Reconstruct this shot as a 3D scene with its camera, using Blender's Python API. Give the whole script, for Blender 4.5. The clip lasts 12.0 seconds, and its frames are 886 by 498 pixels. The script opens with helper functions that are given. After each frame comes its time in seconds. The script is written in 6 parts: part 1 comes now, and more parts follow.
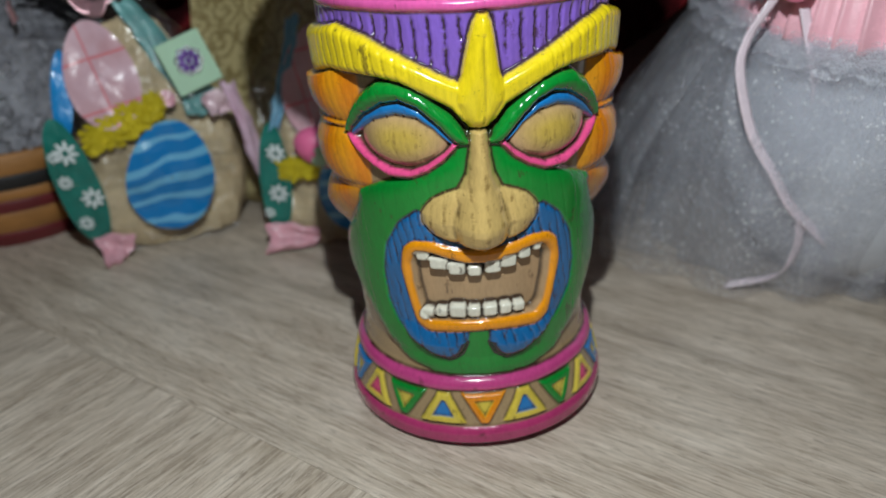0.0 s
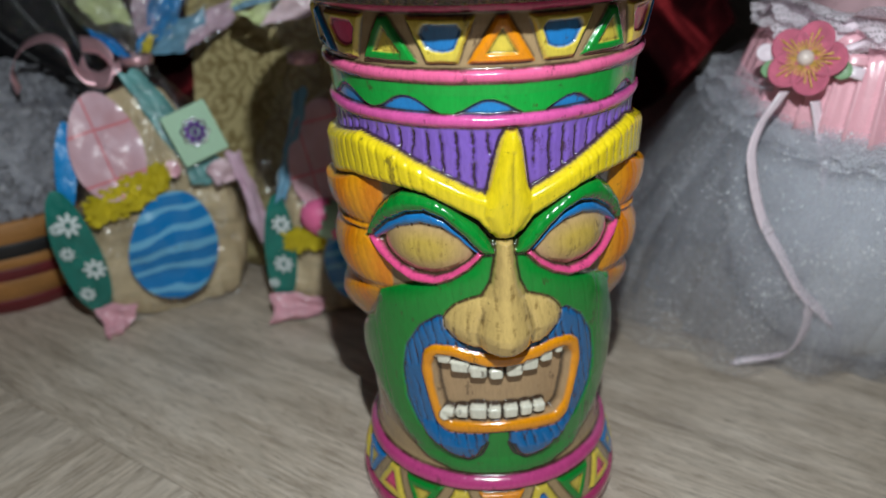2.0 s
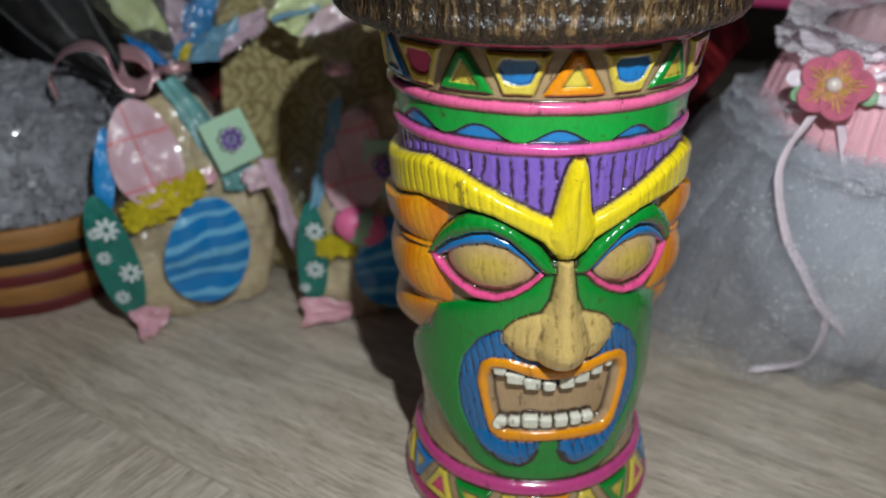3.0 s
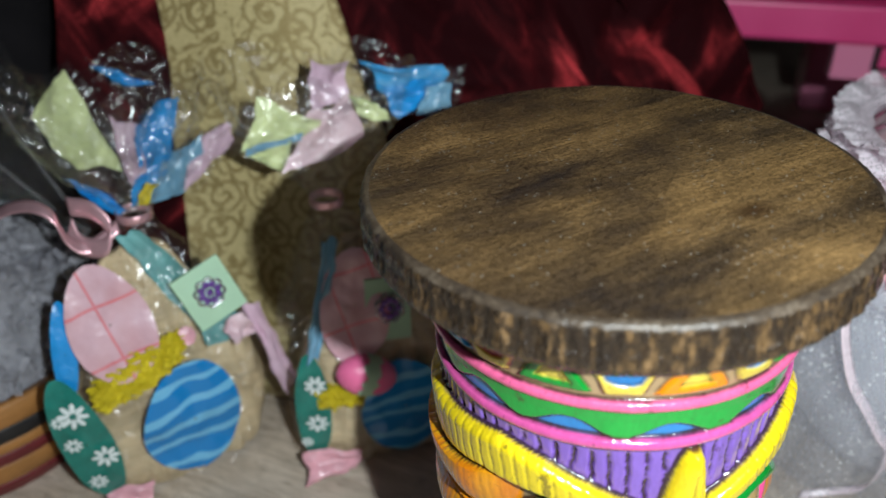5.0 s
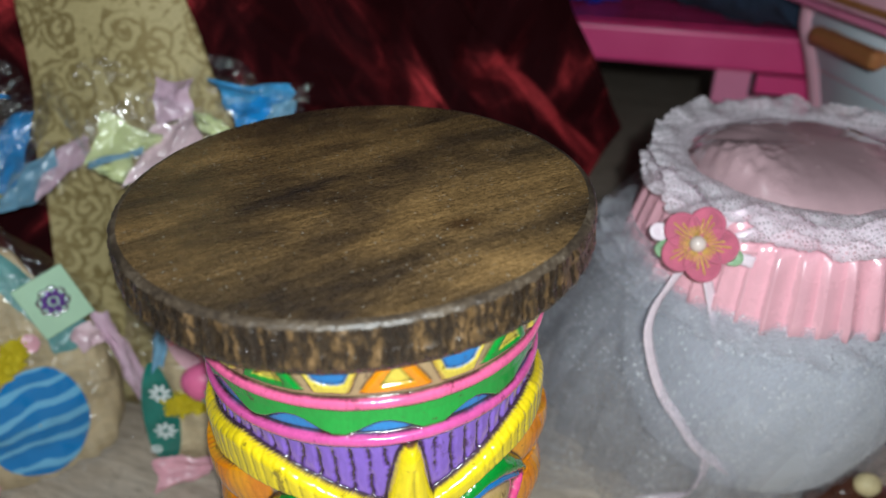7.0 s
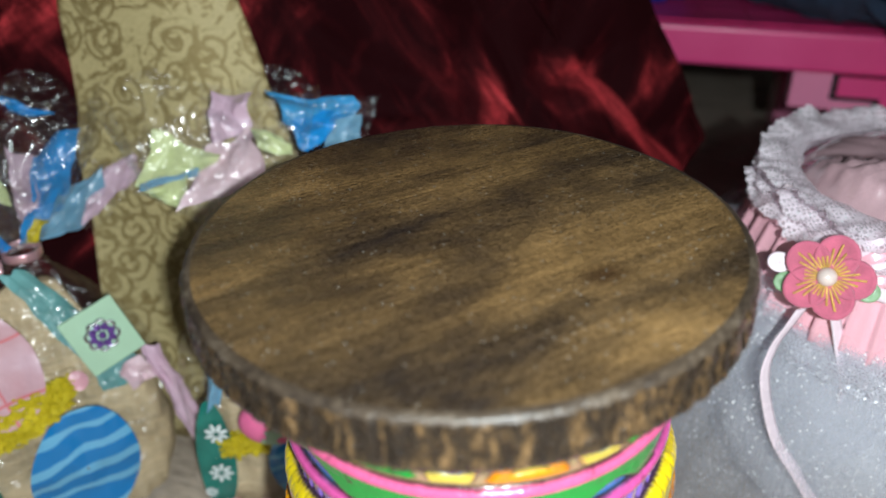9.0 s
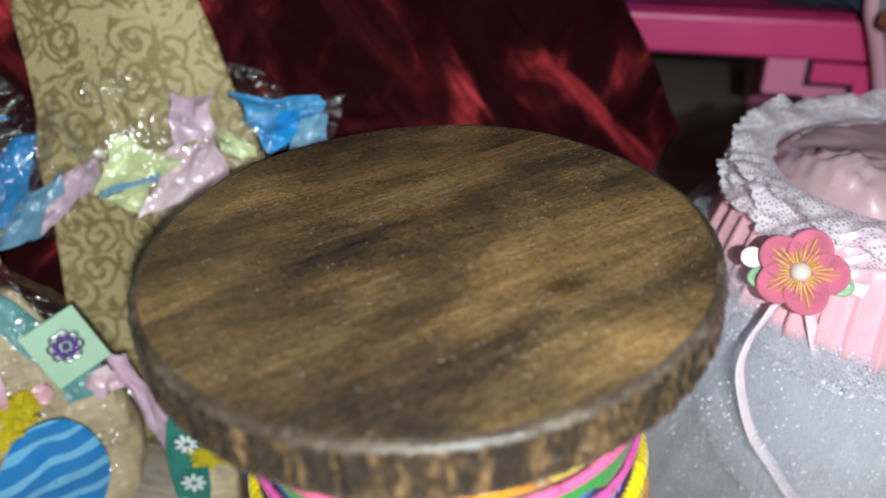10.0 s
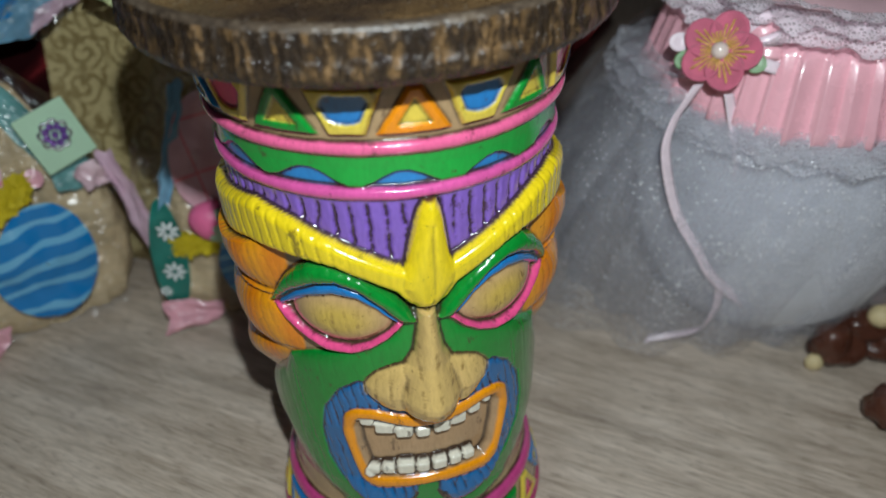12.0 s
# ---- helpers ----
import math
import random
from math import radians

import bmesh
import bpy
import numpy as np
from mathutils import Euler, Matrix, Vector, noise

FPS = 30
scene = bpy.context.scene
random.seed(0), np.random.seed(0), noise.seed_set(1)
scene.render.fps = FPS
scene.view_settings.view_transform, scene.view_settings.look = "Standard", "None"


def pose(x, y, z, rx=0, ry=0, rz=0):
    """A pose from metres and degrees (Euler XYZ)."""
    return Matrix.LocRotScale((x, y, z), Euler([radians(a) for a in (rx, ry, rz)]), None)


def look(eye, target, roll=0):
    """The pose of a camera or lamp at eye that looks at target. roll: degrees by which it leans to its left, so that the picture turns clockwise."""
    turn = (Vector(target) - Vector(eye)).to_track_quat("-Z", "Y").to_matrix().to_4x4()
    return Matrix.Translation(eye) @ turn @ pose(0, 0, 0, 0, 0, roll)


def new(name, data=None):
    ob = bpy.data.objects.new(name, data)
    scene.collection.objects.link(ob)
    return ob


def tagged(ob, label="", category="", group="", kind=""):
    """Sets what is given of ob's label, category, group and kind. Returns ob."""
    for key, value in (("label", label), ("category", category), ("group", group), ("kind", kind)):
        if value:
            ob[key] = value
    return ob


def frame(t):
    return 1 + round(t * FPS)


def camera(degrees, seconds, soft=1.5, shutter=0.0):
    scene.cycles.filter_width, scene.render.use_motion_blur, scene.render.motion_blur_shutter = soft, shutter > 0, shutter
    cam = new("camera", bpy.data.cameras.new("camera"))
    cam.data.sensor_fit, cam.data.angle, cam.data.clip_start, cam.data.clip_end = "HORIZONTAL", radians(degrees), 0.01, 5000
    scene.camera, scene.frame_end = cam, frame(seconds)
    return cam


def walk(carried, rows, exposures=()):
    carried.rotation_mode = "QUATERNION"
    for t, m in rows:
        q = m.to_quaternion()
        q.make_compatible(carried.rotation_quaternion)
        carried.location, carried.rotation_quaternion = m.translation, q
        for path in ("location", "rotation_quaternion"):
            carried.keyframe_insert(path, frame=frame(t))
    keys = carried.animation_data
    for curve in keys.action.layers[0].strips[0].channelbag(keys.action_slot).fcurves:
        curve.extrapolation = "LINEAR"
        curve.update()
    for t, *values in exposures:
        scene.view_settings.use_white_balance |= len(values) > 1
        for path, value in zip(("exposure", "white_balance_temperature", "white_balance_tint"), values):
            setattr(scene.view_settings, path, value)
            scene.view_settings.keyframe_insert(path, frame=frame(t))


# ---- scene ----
# ---- the camera and its way ----
cam = camera(59.4, 12.0)
cam.data.dof.use_dof, cam.data.dof.focus_distance, cam.data.dof.aperture_fstop = True, 0.220, 9.5
# the phone's own brightening: seconds, stops
EXPOSURES = [(0.0, -0.33), (2.0, -0.33), (3.5, -0.29), (5.5, 0.37), (6.0, 0.2), (6.5, 0.0), (7.5, -0.03), (9.5, 0.49), (10.0, 0.52), (10.5, 0.13), (11.0, -0.12), (11.5, -0.36), (12.0, -0.44)]
PATH = [
    (0, (0.056, 0.014, 0.187), (-0.087, 1.795, -0.706), -0.6),
    (0.5, (0.037, 0.02, 0.187), (-0.088, 1.809, -0.699), 0.3),
    (1, (0.038, 0.021, 0.17), (-0.038, 1.816, -0.708), 1.2),
    (1.5, (0.043, 0.015, 0.2), (-0.063, 1.827, -0.64), 0.3),
    (2, (0.042, 0.026, 0.21), (-0.053, 1.836, -0.636), 0.4),
    (2.5, (0.031, 0.025, 0.212), (-0.042, 1.835, -0.635), 0.8),
    (3, (0.015, 0.018, 0.222), (-0.019, 1.821, -0.641), 2.0),
    (3.2, (0.013, 0.019, 0.233), (0.004, 1.836, -0.603), 1.9),
    (3.5, (0.003, 0.023, 0.255), (0.054, 1.818, -0.626), 2.0),
    (3.7, (-0.002, 0.017, 0.27), (0.024, 1.805, -0.625), 1.5),
    (5.3, (-0.02, 0.112, 0.282), (0.131, 1.847, -0.702), 0.1),
    (5.5, (-0.019, 0.113, 0.284), (0.147, 1.846, -0.701), 0.3),
    (6, (0.032, 0.084, 0.304), (0.2, 1.838, -0.641), 0.3),
    (6.3, (0.061, 0.068, 0.311), (0.234, 1.815, -0.647), -0.8),
    (6.5, (0.057, 0.08, 0.307), (0.249, 1.822, -0.658), 0.4),
    (7, (0.041, 0.083, 0.286), (0.224, 1.842, -0.648), 1.5),
    (7.5, (0.033, 0.083, 0.279), (0.168, 1.854, -0.641), 0.8),
    (7.7, (0.025, 0.085, 0.281), (0.15, 1.858, -0.636), 0.7),
    (9.3, (0.021, 0.123, 0.282), (0.132, 1.876, -0.675), 0.1),
    (9.5, (0.024, 0.124, 0.285), (0.121, 1.871, -0.684), -0.1),
    (10, (0.027, 0.126, 0.283), (0.185, 1.871, -0.681), -0.4),
    (10.5, (0.034, 0.118, 0.274), (0.152, 1.831, -0.751), -1.3),
    (11, (0.022, 0.091, 0.271), (0.143, 1.787, -0.783), 0.2),
    (11.3, (0.027, 0.076, 0.249), (0.171, 1.763, -0.816), 0.8),
    (11.5, (0.027, 0.074, 0.248), (0.205, 1.756, -0.82), 1.3),
    (12, (0.036, 0.067, 0.243), (0.21, 1.74, -0.84), 1.0),
]
walk(cam, [(t, look(eye, target, roll)) for t, eye, target, roll in PATH], EXPOSURES)

# ---- world, flash lamp and exposure ----
world = bpy.data.worlds.new("dim_room")
world.use_nodes = True
world.node_tree.nodes["Background"].inputs[0].default_value = (0.85, 0.9, 1.0, 1)
world.node_tree.nodes["Background"].inputs[1].default_value = 0.20
scene.world = world

# the phone's flash, beside and above the lens
flash_data = bpy.data.lights.new("flash", "POINT")
flash_data.energy, flash_data.shadow_soft_size, flash_data.color = 5.1, 0.004, (0.87, 0.97, 1.0)
flash = new("flash", flash_data)
flash.location = (0.051, 0.052, 0.312)


# ---- materials ----
def nodes_of(name):
    m = bpy.data.materials.new(name)
    m.use_nodes = True
    nt = m.node_tree
    return m, nt, nt.nodes["Principled BSDF"]


def add(nt, kind, **values):
    n = nt.nodes.new(kind)
    for key, v in values.items():
        n.inputs[key.replace("_", " ")].default_value = v
    return n


def coords(nt, scale=(1, 1, 1), rot=(0, 0, 0), shift=True):
    tc = nt.nodes.new("ShaderNodeTexCoord")
    mp = nt.nodes.new("ShaderNodeMapping")
    mp.inputs["Scale"].default_value = scale
    mp.inputs["Rotation"].default_value = rot
    nt.links.new(tc.outputs["Object"], mp.inputs["Vector"])
    if shift:
        info = nt.nodes.new("ShaderNodeObjectInfo")
        mul = nt.nodes.new("ShaderNodeVectorMath")
        mul.operation = "SCALE"
        mul.inputs[0].default_value = (37.0, 19.0, 53.0)
        nt.links.new(info.outputs["Random"], mul.inputs["Scale"])
        nt.links.new(mul.outputs[0], mp.inputs["Location"])
    return mp.outputs["Vector"]


def ramp(nt, fac, stops):
    r = nt.nodes.new("ShaderNodeValToRGB")
    r.color_ramp.elements[0].position, r.color_ramp.elements[0].color = stops[0][0], (*stops[0][1], 1)
    r.color_ramp.elements[1].position, r.color_ramp.elements[1].color = stops[-1][0], (*stops[-1][1], 1)
    for p, c in stops[1:-1]:
        e = r.color_ramp.elements.new(p)
        e.color = (*c, 1)
    nt.links.new(fac, r.inputs["Fac"])
    return r.outputs["Color"]


def noise_tex(nt, vec, scale, detail=4, rough=0.55, dist=0.0):
    n = add(nt, "ShaderNodeTexNoise", Scale=scale, Detail=detail, Roughness=rough, Distortion=dist)
    nt.links.new(vec, n.inputs["Vector"])
    return n.outputs["Fac"]


def bump(nt, bsdf, height, strength=0.3, distance=0.0005):
    b = add(nt, "ShaderNodeBump", Strength=strength, Distance=distance)
    nt.links.new(height, b.inputs["Height"])
    nt.links.new(b.outputs["Normal"], bsdf.inputs["Normal"])


def mixc(nt, fac, a, b, blend="MIX"):
    n = nt.nodes.new("ShaderNodeMix")
    n.data_type, n.blend_type = "RGBA", blend
    for sock, v in ((n.inputs[0], fac), (n.inputs[6], a), (n.inputs[7], b)):
        if isinstance(v, (int, float)):
            sock.default_value = v
        elif isinstance(v, tuple):
            sock.default_value = (*v, 1)
        else:
            nt.links.new(v, sock)
    return n.outputs[2]


def maths(nt, op, a, b=0.0, clamp=False):
    n = nt.nodes.new("ShaderNodeMath")
    n.operation, n.use_clamp = op, clamp
    for sock, v in zip(n.inputs, (a, b)):
        if isinstance(v, (int, float)):
            sock.default_value = v
        else:
            nt.links.new(v, sock)
    return n.outputs[0]


def mat(name, col, rough=0.5, var=0.25, scale=60, fine=900, bumps=0.25, depth=0.0004, metal=0.0, spec=0.5, coat=0.0, sheen=0.0, stretch=(1, 1, 1)):
    """A surface with broad stains, fine grain and relief."""
    m, nt, b = nodes_of(name)
    v = coords(nt, stretch)
    big, small = noise_tex(nt, v, scale, 3), noise_tex(nt, v, fine, 3, 0.6)
    dark, light = tuple(c * (1 - var) for c in col), tuple(min(c * (1 + var), 0.95) for c in col)
    c1 = ramp(nt, big, [(0.3, dark), (0.7, light)])
    c2 = mixc(nt, 0.35, c1, ramp(nt, small, [(0.3, dark), (0.7, light)]))
    nt.links.new(c2, b.inputs["Base Color"])
    r = maths(nt, "MULTIPLY_ADD", big, 0.3)
    nt.nodes[-1].inputs[2].default_value = rough - 0.15
    nt.links.new(r, b.inputs["Roughness"])
    b.inputs["Metallic"].default_value, b.inputs["Specular IOR Level"].default_value = metal, spec
    b.inputs["Coat Weight"].default_value, b.inputs["Sheen Weight"].default_value = coat, sheen
    if coat:
        b.inputs["Coat Roughness"].default_value = 0.12
    bump(nt, b, small, bumps, depth)
    return m


def film(name, tint=(0.99, 0.99, 0.99), gloss=0.05, rough=0.17, haze=0.003, most=0.15):
    """Clear crinkled wrapping film."""
    m, nt, b = nodes_of(name)
    nt.nodes.remove(b)
    out = nt.nodes["Material Output"]
    v = coords(nt)
    clear, shine, milk = nt.nodes.new("ShaderNodeBsdfTransparent"), nt.nodes.new("ShaderNodeBsdfGlossy"), nt.nodes.new("ShaderNodeBsdfDiffuse")
    clear.inputs[0].default_value = (*tint, 1)
    milk.inputs[0].default_value = (0.8, 0.8, 0.82, 1)
    shine.inputs["Roughness"].default_value = rough
    bp = add(nt, "ShaderNodeBump", Strength=1.0, Distance=0.005)
    nt.links.new(noise_tex(nt, v, 110, 2, 0.5, 1.5), bp.inputs["Height"])
    nt.links.new(bp.outputs[0], shine.inputs["Normal"])
    fr = add(nt, "ShaderNodeFresnel", IOR=1.45)
    m1, m2 = nt.nodes.new("ShaderNodeMixShader"), nt.nodes.new("ShaderNodeMixShader")
    nt.links.new(maths(nt, "MINIMUM", maths(nt, "ADD", fr.outputs[0], gloss, True), most), m1.inputs[0])
    nt.links.new(clear.outputs[0], m1.inputs[1])
    nt.links.new(shine.outputs[0], m1.inputs[2])
    m2.inputs[0].default_value = haze
    nt.links.new(m1.outputs[0], m2.inputs[1])
    nt.links.new(milk.outputs[0], m2.inputs[2])
    nt.links.new(m2.outputs[0], out.inputs[0])
    return m


def netting(name, col, cover=0.35, mesh=900.0, glitter=0.06, sheen=0.0, hole=0.12, through_light=0.45):
    """Fine net cloth: holes, threads and glinting dots."""
    m, nt, b = nodes_of(name)
    out = nt.nodes["Material Output"]
    v = coords(nt)
    vo = add(nt, "ShaderNodeTexVoronoi", Scale=mesh, Randomness=0.55)
    vo.feature = "DISTANCE_TO_EDGE"
    nt.links.new(v, vo.inputs["Vector"])
    thread = ramp(nt, vo.outputs["Distance"], [(0.05, (1, 1, 1)), (0.22, (0, 0, 0))])
    big = noise_tex(nt, v, 45, 3)
    keep = maths(nt, "MULTIPLY", maths(nt, "ADD", maths(nt, "MULTIPLY", thread, 1 - hole), hole), cover * 1.7, True)
    keep = maths(nt, "MULTIPLY", keep, maths(nt, "ADD", big, 0.55), True)
    spark = add(nt, "ShaderNodeTexVoronoi", Scale=420.0)
    nt.links.new(v, spark.inputs["Vector"])
    pick = nt.nodes.new("ShaderNodeSeparateColor")
    nt.links.new(spark.outputs["Color"], pick.inputs[0])
    dot = maths(nt, "MULTIPLY", maths(nt, "LESS_THAN", spark.outputs["Distance"], 0.20), maths(nt, "LESS_THAN", pick.outputs[1], maths(nt, "MULTIPLY", maths(nt, "SUBTRACT", big, 0.42, True), glitter * 22.0)))
    b.inputs["Base Color"].default_value = (*col, 1)
    b.inputs["Roughness"].default_value, b.inputs["Sheen Weight"].default_value = 0.55, sheen
    tl = nt.nodes.new("ShaderNodeBsdfTranslucent")
    tl.inputs[0].default_value = (*col, 1)
    cloth = nt.nodes.new("ShaderNodeMixShader")
    cloth.inputs[0].default_value = through_light
    nt.links.new(b.outputs[0], cloth.inputs[1])
    nt.links.new(tl.outputs[0], cloth.inputs[2])
    gl = nt.nodes.new("ShaderNodeBsdfPrincipled")
    gl.inputs["Roughness"].default_value, gl.inputs["Specular IOR Level"].default_value = 0.25, 1.0
    gl.inputs["Coat Weight"].default_value = 1.0
    gl.inputs["Base Color"].default_value = (0.92, 0.92, 0.95, 1)
    bp = add(nt, "ShaderNodeBump", Strength=1.0, Distance=0.003)
    nt.links.new(spark.outputs["Color"], bp.inputs["Height"])
    nt.links.new(bp.outputs[0], gl.inputs["Normal"])
    withdots = nt.nodes.new("ShaderNodeMixShader")
    nt.links.new(dot, withdots.inputs[0])
    nt.links.new(cloth.outputs[0], withdots.inputs[1])
    nt.links.new(gl.outputs[0], withdots.inputs[2])
    clear, mx = nt.nodes.new("ShaderNodeBsdfTransparent"), nt.nodes.new("ShaderNodeMixShader")
    nt.links.new(maths(nt, "MAXIMUM", keep, maths(nt, "MULTIPLY", dot, 0.8)), mx.inputs[0])
    nt.links.new(clear.outputs[0], mx.inputs[1])
    nt.links.new(withdots.outputs[0], mx.inputs[2])
    nt.links.new(mx.outputs[0], out.inputs[0])
    return m


def oak():
    m, nt, b = nodes_of("pale_oak_laminate")
    v = coords(nt, (1, 1, 1))
    long, pores, fine = coords(nt, (1, 9, 1)), coords(nt, (1, 13, 1)), coords(nt, (1, 30, 1))
    broad = noise_tex(nt, long, 9, 5, 0.6, 0.8)
    band = noise_tex(nt, coords(nt, (1, 6, 1)), 22, 4, 0.6, 0.6)
    fibre = noise_tex(nt, fine, 45, 6, 0.72, 0.3)
    pore = noise_tex(nt, pores, 120, 2, 0.5)
    blotch = noise_tex(nt, v, 16, 3)
    c = ramp(nt, broad, [(0.36, (0.25, 0.188, 0.134)), (0.48, (0.57, 0.455, 0.350)), (0.62, (0.82, 0.695, 0.58))])
    c = mixc(nt, 0.45, c, ramp(nt, band, [(0.37, (0.26, 0.198, 0.142)), (0.50, (0.58, 0.468, 0.365)), (0.62, (0.83, 0.715, 0.60))]))
    c = mixc(nt, 0.44, c, ramp(nt, fibre, [(0.41, (0.17, 0.125, 0.088)), (0.5, (0.53, 0.435, 0.347)), (0.59, (0.84, 0.735, 0.63))]))
    c = mixc(nt, ramp(nt, pore, [(0.58, (0, 0, 0)), (0.66, (0.75, 0.72, 0.70))]), c, (0.175, 0.124, 0.088))
    c = mixc(nt, 0.2, c, ramp(nt, blotch, [(0.3, (0.386, 0.311, 0.242)), (0.7, (0.655, 0.588, 0.528))]))
    nt.links.new(c, b.inputs["Base Color"])
    nt.links.new(ramp(nt, fibre, [(0.2, (0.38,) * 3), (0.8, (0.56,) * 3)]), b.inputs["Roughness"])
    b.inputs["Specular IOR Level"].default_value = 0.3
    bump(nt, b, fibre, 0.2, 0.0003)
    return m


def dark_wood(top):
    m, nt, b = nodes_of("stained_wood_top" if top else "rough_wood_edge")
    if top:
        v = coords(nt, shift=False)
        band = noise_tex(nt, coords(nt, (1, 4, 1), shift=False), 8, 4, 0.55, 0.6)
        patch = noise_tex(nt, coords(nt, (1, 1.8, 1), shift=False), 36, 6, 0.66)
        lines = noise_tex(nt, coords(nt, (1, 26, 1), shift=False), 42, 4, 0.7, 0.3)
        saw = noise_tex(nt, coords(nt, (18, 1, 1), (0, 0, 0.12), shift=False), 55, 3, 0.6)
        speck = noise_tex(nt, coords(nt, (1, 1.6, 1), shift=False), 620, 3, 0.7)
        c = ramp(nt, band, [(0.38, (0.024, 0.018, 0.015)), (0.50, (0.088, 0.054, 0.026)), (0.62, (0.245, 0.142, 0.055))])
        c = mixc(nt, 0.38, c, ramp(nt, patch, [(0.38, (0.028, 0.020, 0.016)), (0.52, (0.125, 0.075, 0.032)), (0.66, (0.31, 0.182, 0.072))]))
        c = mixc(nt, 0.5, c, ramp(nt, lines, [(0.36, (0.42,) * 3), (0.5, (0.95,) * 3), (0.64, (1.5,) * 3)]), "MULTIPLY")
        c = mixc(nt, 0.14, c, ramp(nt, saw, [(0.36, (0.55,) * 3), (0.64, (1.4,) * 3)]), "MULTIPLY")
        c = mixc(nt, 0.5, c, ramp(nt, speck, [(0.36, (0.45,) * 3), (0.62, (1.6,) * 3)]), "MULTIPLY")
        knot = nt.nodes.new("ShaderNodeVectorMath")
        knot.operation = "DISTANCE"
        knot.inputs[1].default_value = (0.0131, -0.0546, 0.0143)
        nt.links.new(coords(nt, (1, 1.5, 1), shift=False), knot.inputs[0])
        c = mixc(nt, ramp(nt, knot.outputs["Value"], [(0.0, (0.9,) * 3), (0.0022, (0.85,) * 3), (0.006, (0, 0, 0))]), c, (0.05, 0.024, 0.010))
        # pale dots paint the lacquer's sparkle into the colour
        glint_cells = add(nt, "ShaderNodeTexVoronoi", Scale=760.0)
        nt.links.new(v, glint_cells.inputs["Vector"])
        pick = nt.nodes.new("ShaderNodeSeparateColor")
        nt.links.new(glint_cells.outputs["Color"], pick.inputs[0])
        glints = maths(nt, "MULTIPLY", maths(nt, "LESS_THAN", glint_cells.outputs["Distance"], 0.20), maths(nt, "LESS_THAN", pick.outputs[0], maths(nt, "MULTIPLY", maths(nt, "SUBTRACT", patch, 0.36, True), 1.1)))
        c = mixc(nt, maths(nt, "MULTIPLY", glints, 0.5), c, (0.50, 0.47, 0.42))
        nt.links.new(ramp(nt, speck, [(0.3, (0.13,) * 3), (0.7, (0.38,) * 3)]), b.inputs["Roughness"])
        rise = mixc(nt, 0.6, mixc(nt, 0.15, lines, saw), speck)
        bump(nt, b, rise, 0.8, 0.0011)
    else:
        v = coords(nt, (1, 1, 0.16), shift=False)
        streak = noise_tex(nt, v, 300, 5, 0.72)
        blot = noise_tex(nt, coords(nt, (1, 1, 0.5), shift=False), 700, 3)
        c = ramp(nt, streak, [(0.38, (0.012, 0.008, 0.006)), (0.5, (0.04, 0.024, 0.012)), (0.60, (0.15, 0.085, 0.034)), (0.72, (0.28, 0.17, 0.085))])
        c = mixc(nt, ramp(nt, blot, [(0.44, (0, 0, 0)), (0.58, (0.85,) * 3)]), c, (0.020, 0.013, 0.009))
        nt.links.new(ramp(nt, blot, [(0.3, (0.42,) * 3), (0.7, (0.16,) * 3)]), b.inputs["Roughness"])
        bump(nt, b, mixc(nt, 0.55, streak, blot), 1.0, 0.0024)
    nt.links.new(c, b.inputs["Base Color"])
    b.inputs["Specular IOR Level"].default_value = 0.6
    return m


def sheen_wood():
    """Dark stained wood; greyish patches paint the flash's reflection on the rounded rim."""
    m, nt, b = nodes_of("sheen_wood_rim")
    v = coords(nt, shift=False)
    sheen_noise = noise_tex(nt, v, 60, 5, 0.6)
    fine = noise_tex(nt, v, 700, 3, 0.6)
    c = ramp(nt, mixc(nt, 0.4, sheen_noise, fine), [(0.42, (0.035, 0.025, 0.018)), (0.54, (0.07, 0.05, 0.034)), (0.68, (0.17, 0.135, 0.10))])
    nt.links.new(c, b.inputs["Base Color"])
    b.inputs["Roughness"].default_value, b.inputs["Specular IOR Level"].default_value = 0.40, 0.5
    bump(nt, b, fine, 0.6, 0.0006)
    return m


def painted_resin():
    """Hand-painted glossy resin; the paint's colours are a point attribute."""
    m, nt, b = nodes_of("painted_resin")
    at = nt.nodes.new("ShaderNodeAttribute")
    at.attribute_name = "paint"
    v = coords(nt, (1, 1, 0.3), shift=False)
    fine, broad = noise_tex(nt, v, 900, 4, 0.6), noise_tex(nt, v, 120, 3)
    c = mixc(nt, 0.45, at.outputs["Color"], ramp(nt, broad, [(0.3, (0.72,) * 3), (0.7, (1.0,) * 3)]), "MULTIPLY")
    c = mixc(nt, 0.28, c, ramp(nt, fine, [(0.3, (0.5,) * 3), (0.6, (1.0,) * 3)]), "MULTIPLY")
    dark_tint = noise_tex(nt, coords(nt, (1, 1, 0.6), shift=False), 210, 4, 0.65)
    c = mixc(nt, ramp(nt, dark_tint, [(0.62, (0, 0, 0)), (0.70, (0.6,) * 3)]), c, (0.05, 0.022, 0.014))
    nt.links.new(c, b.inputs["Base Color"])
    nt.links.new(ramp(nt, fine, [(0.3, (0.12,) * 3), (0.7, (0.24,) * 3)]), b.inputs["Roughness"])
    b.inputs["Specular IOR Level"].default_value, b.inputs["Coat Weight"].default_value, b.inputs["Coat Roughness"].default_value = 0.4, 0.7, 0.04
    brushed = mixc(nt, 0.5, noise_tex(nt, coords(nt, shift=False), 420, 3), noise_tex(nt, coords(nt, shift=False), 190, 2))
    bump(nt, b, mixc(nt, 0.7, fine, brushed), 0.45, 0.0007)
    return m


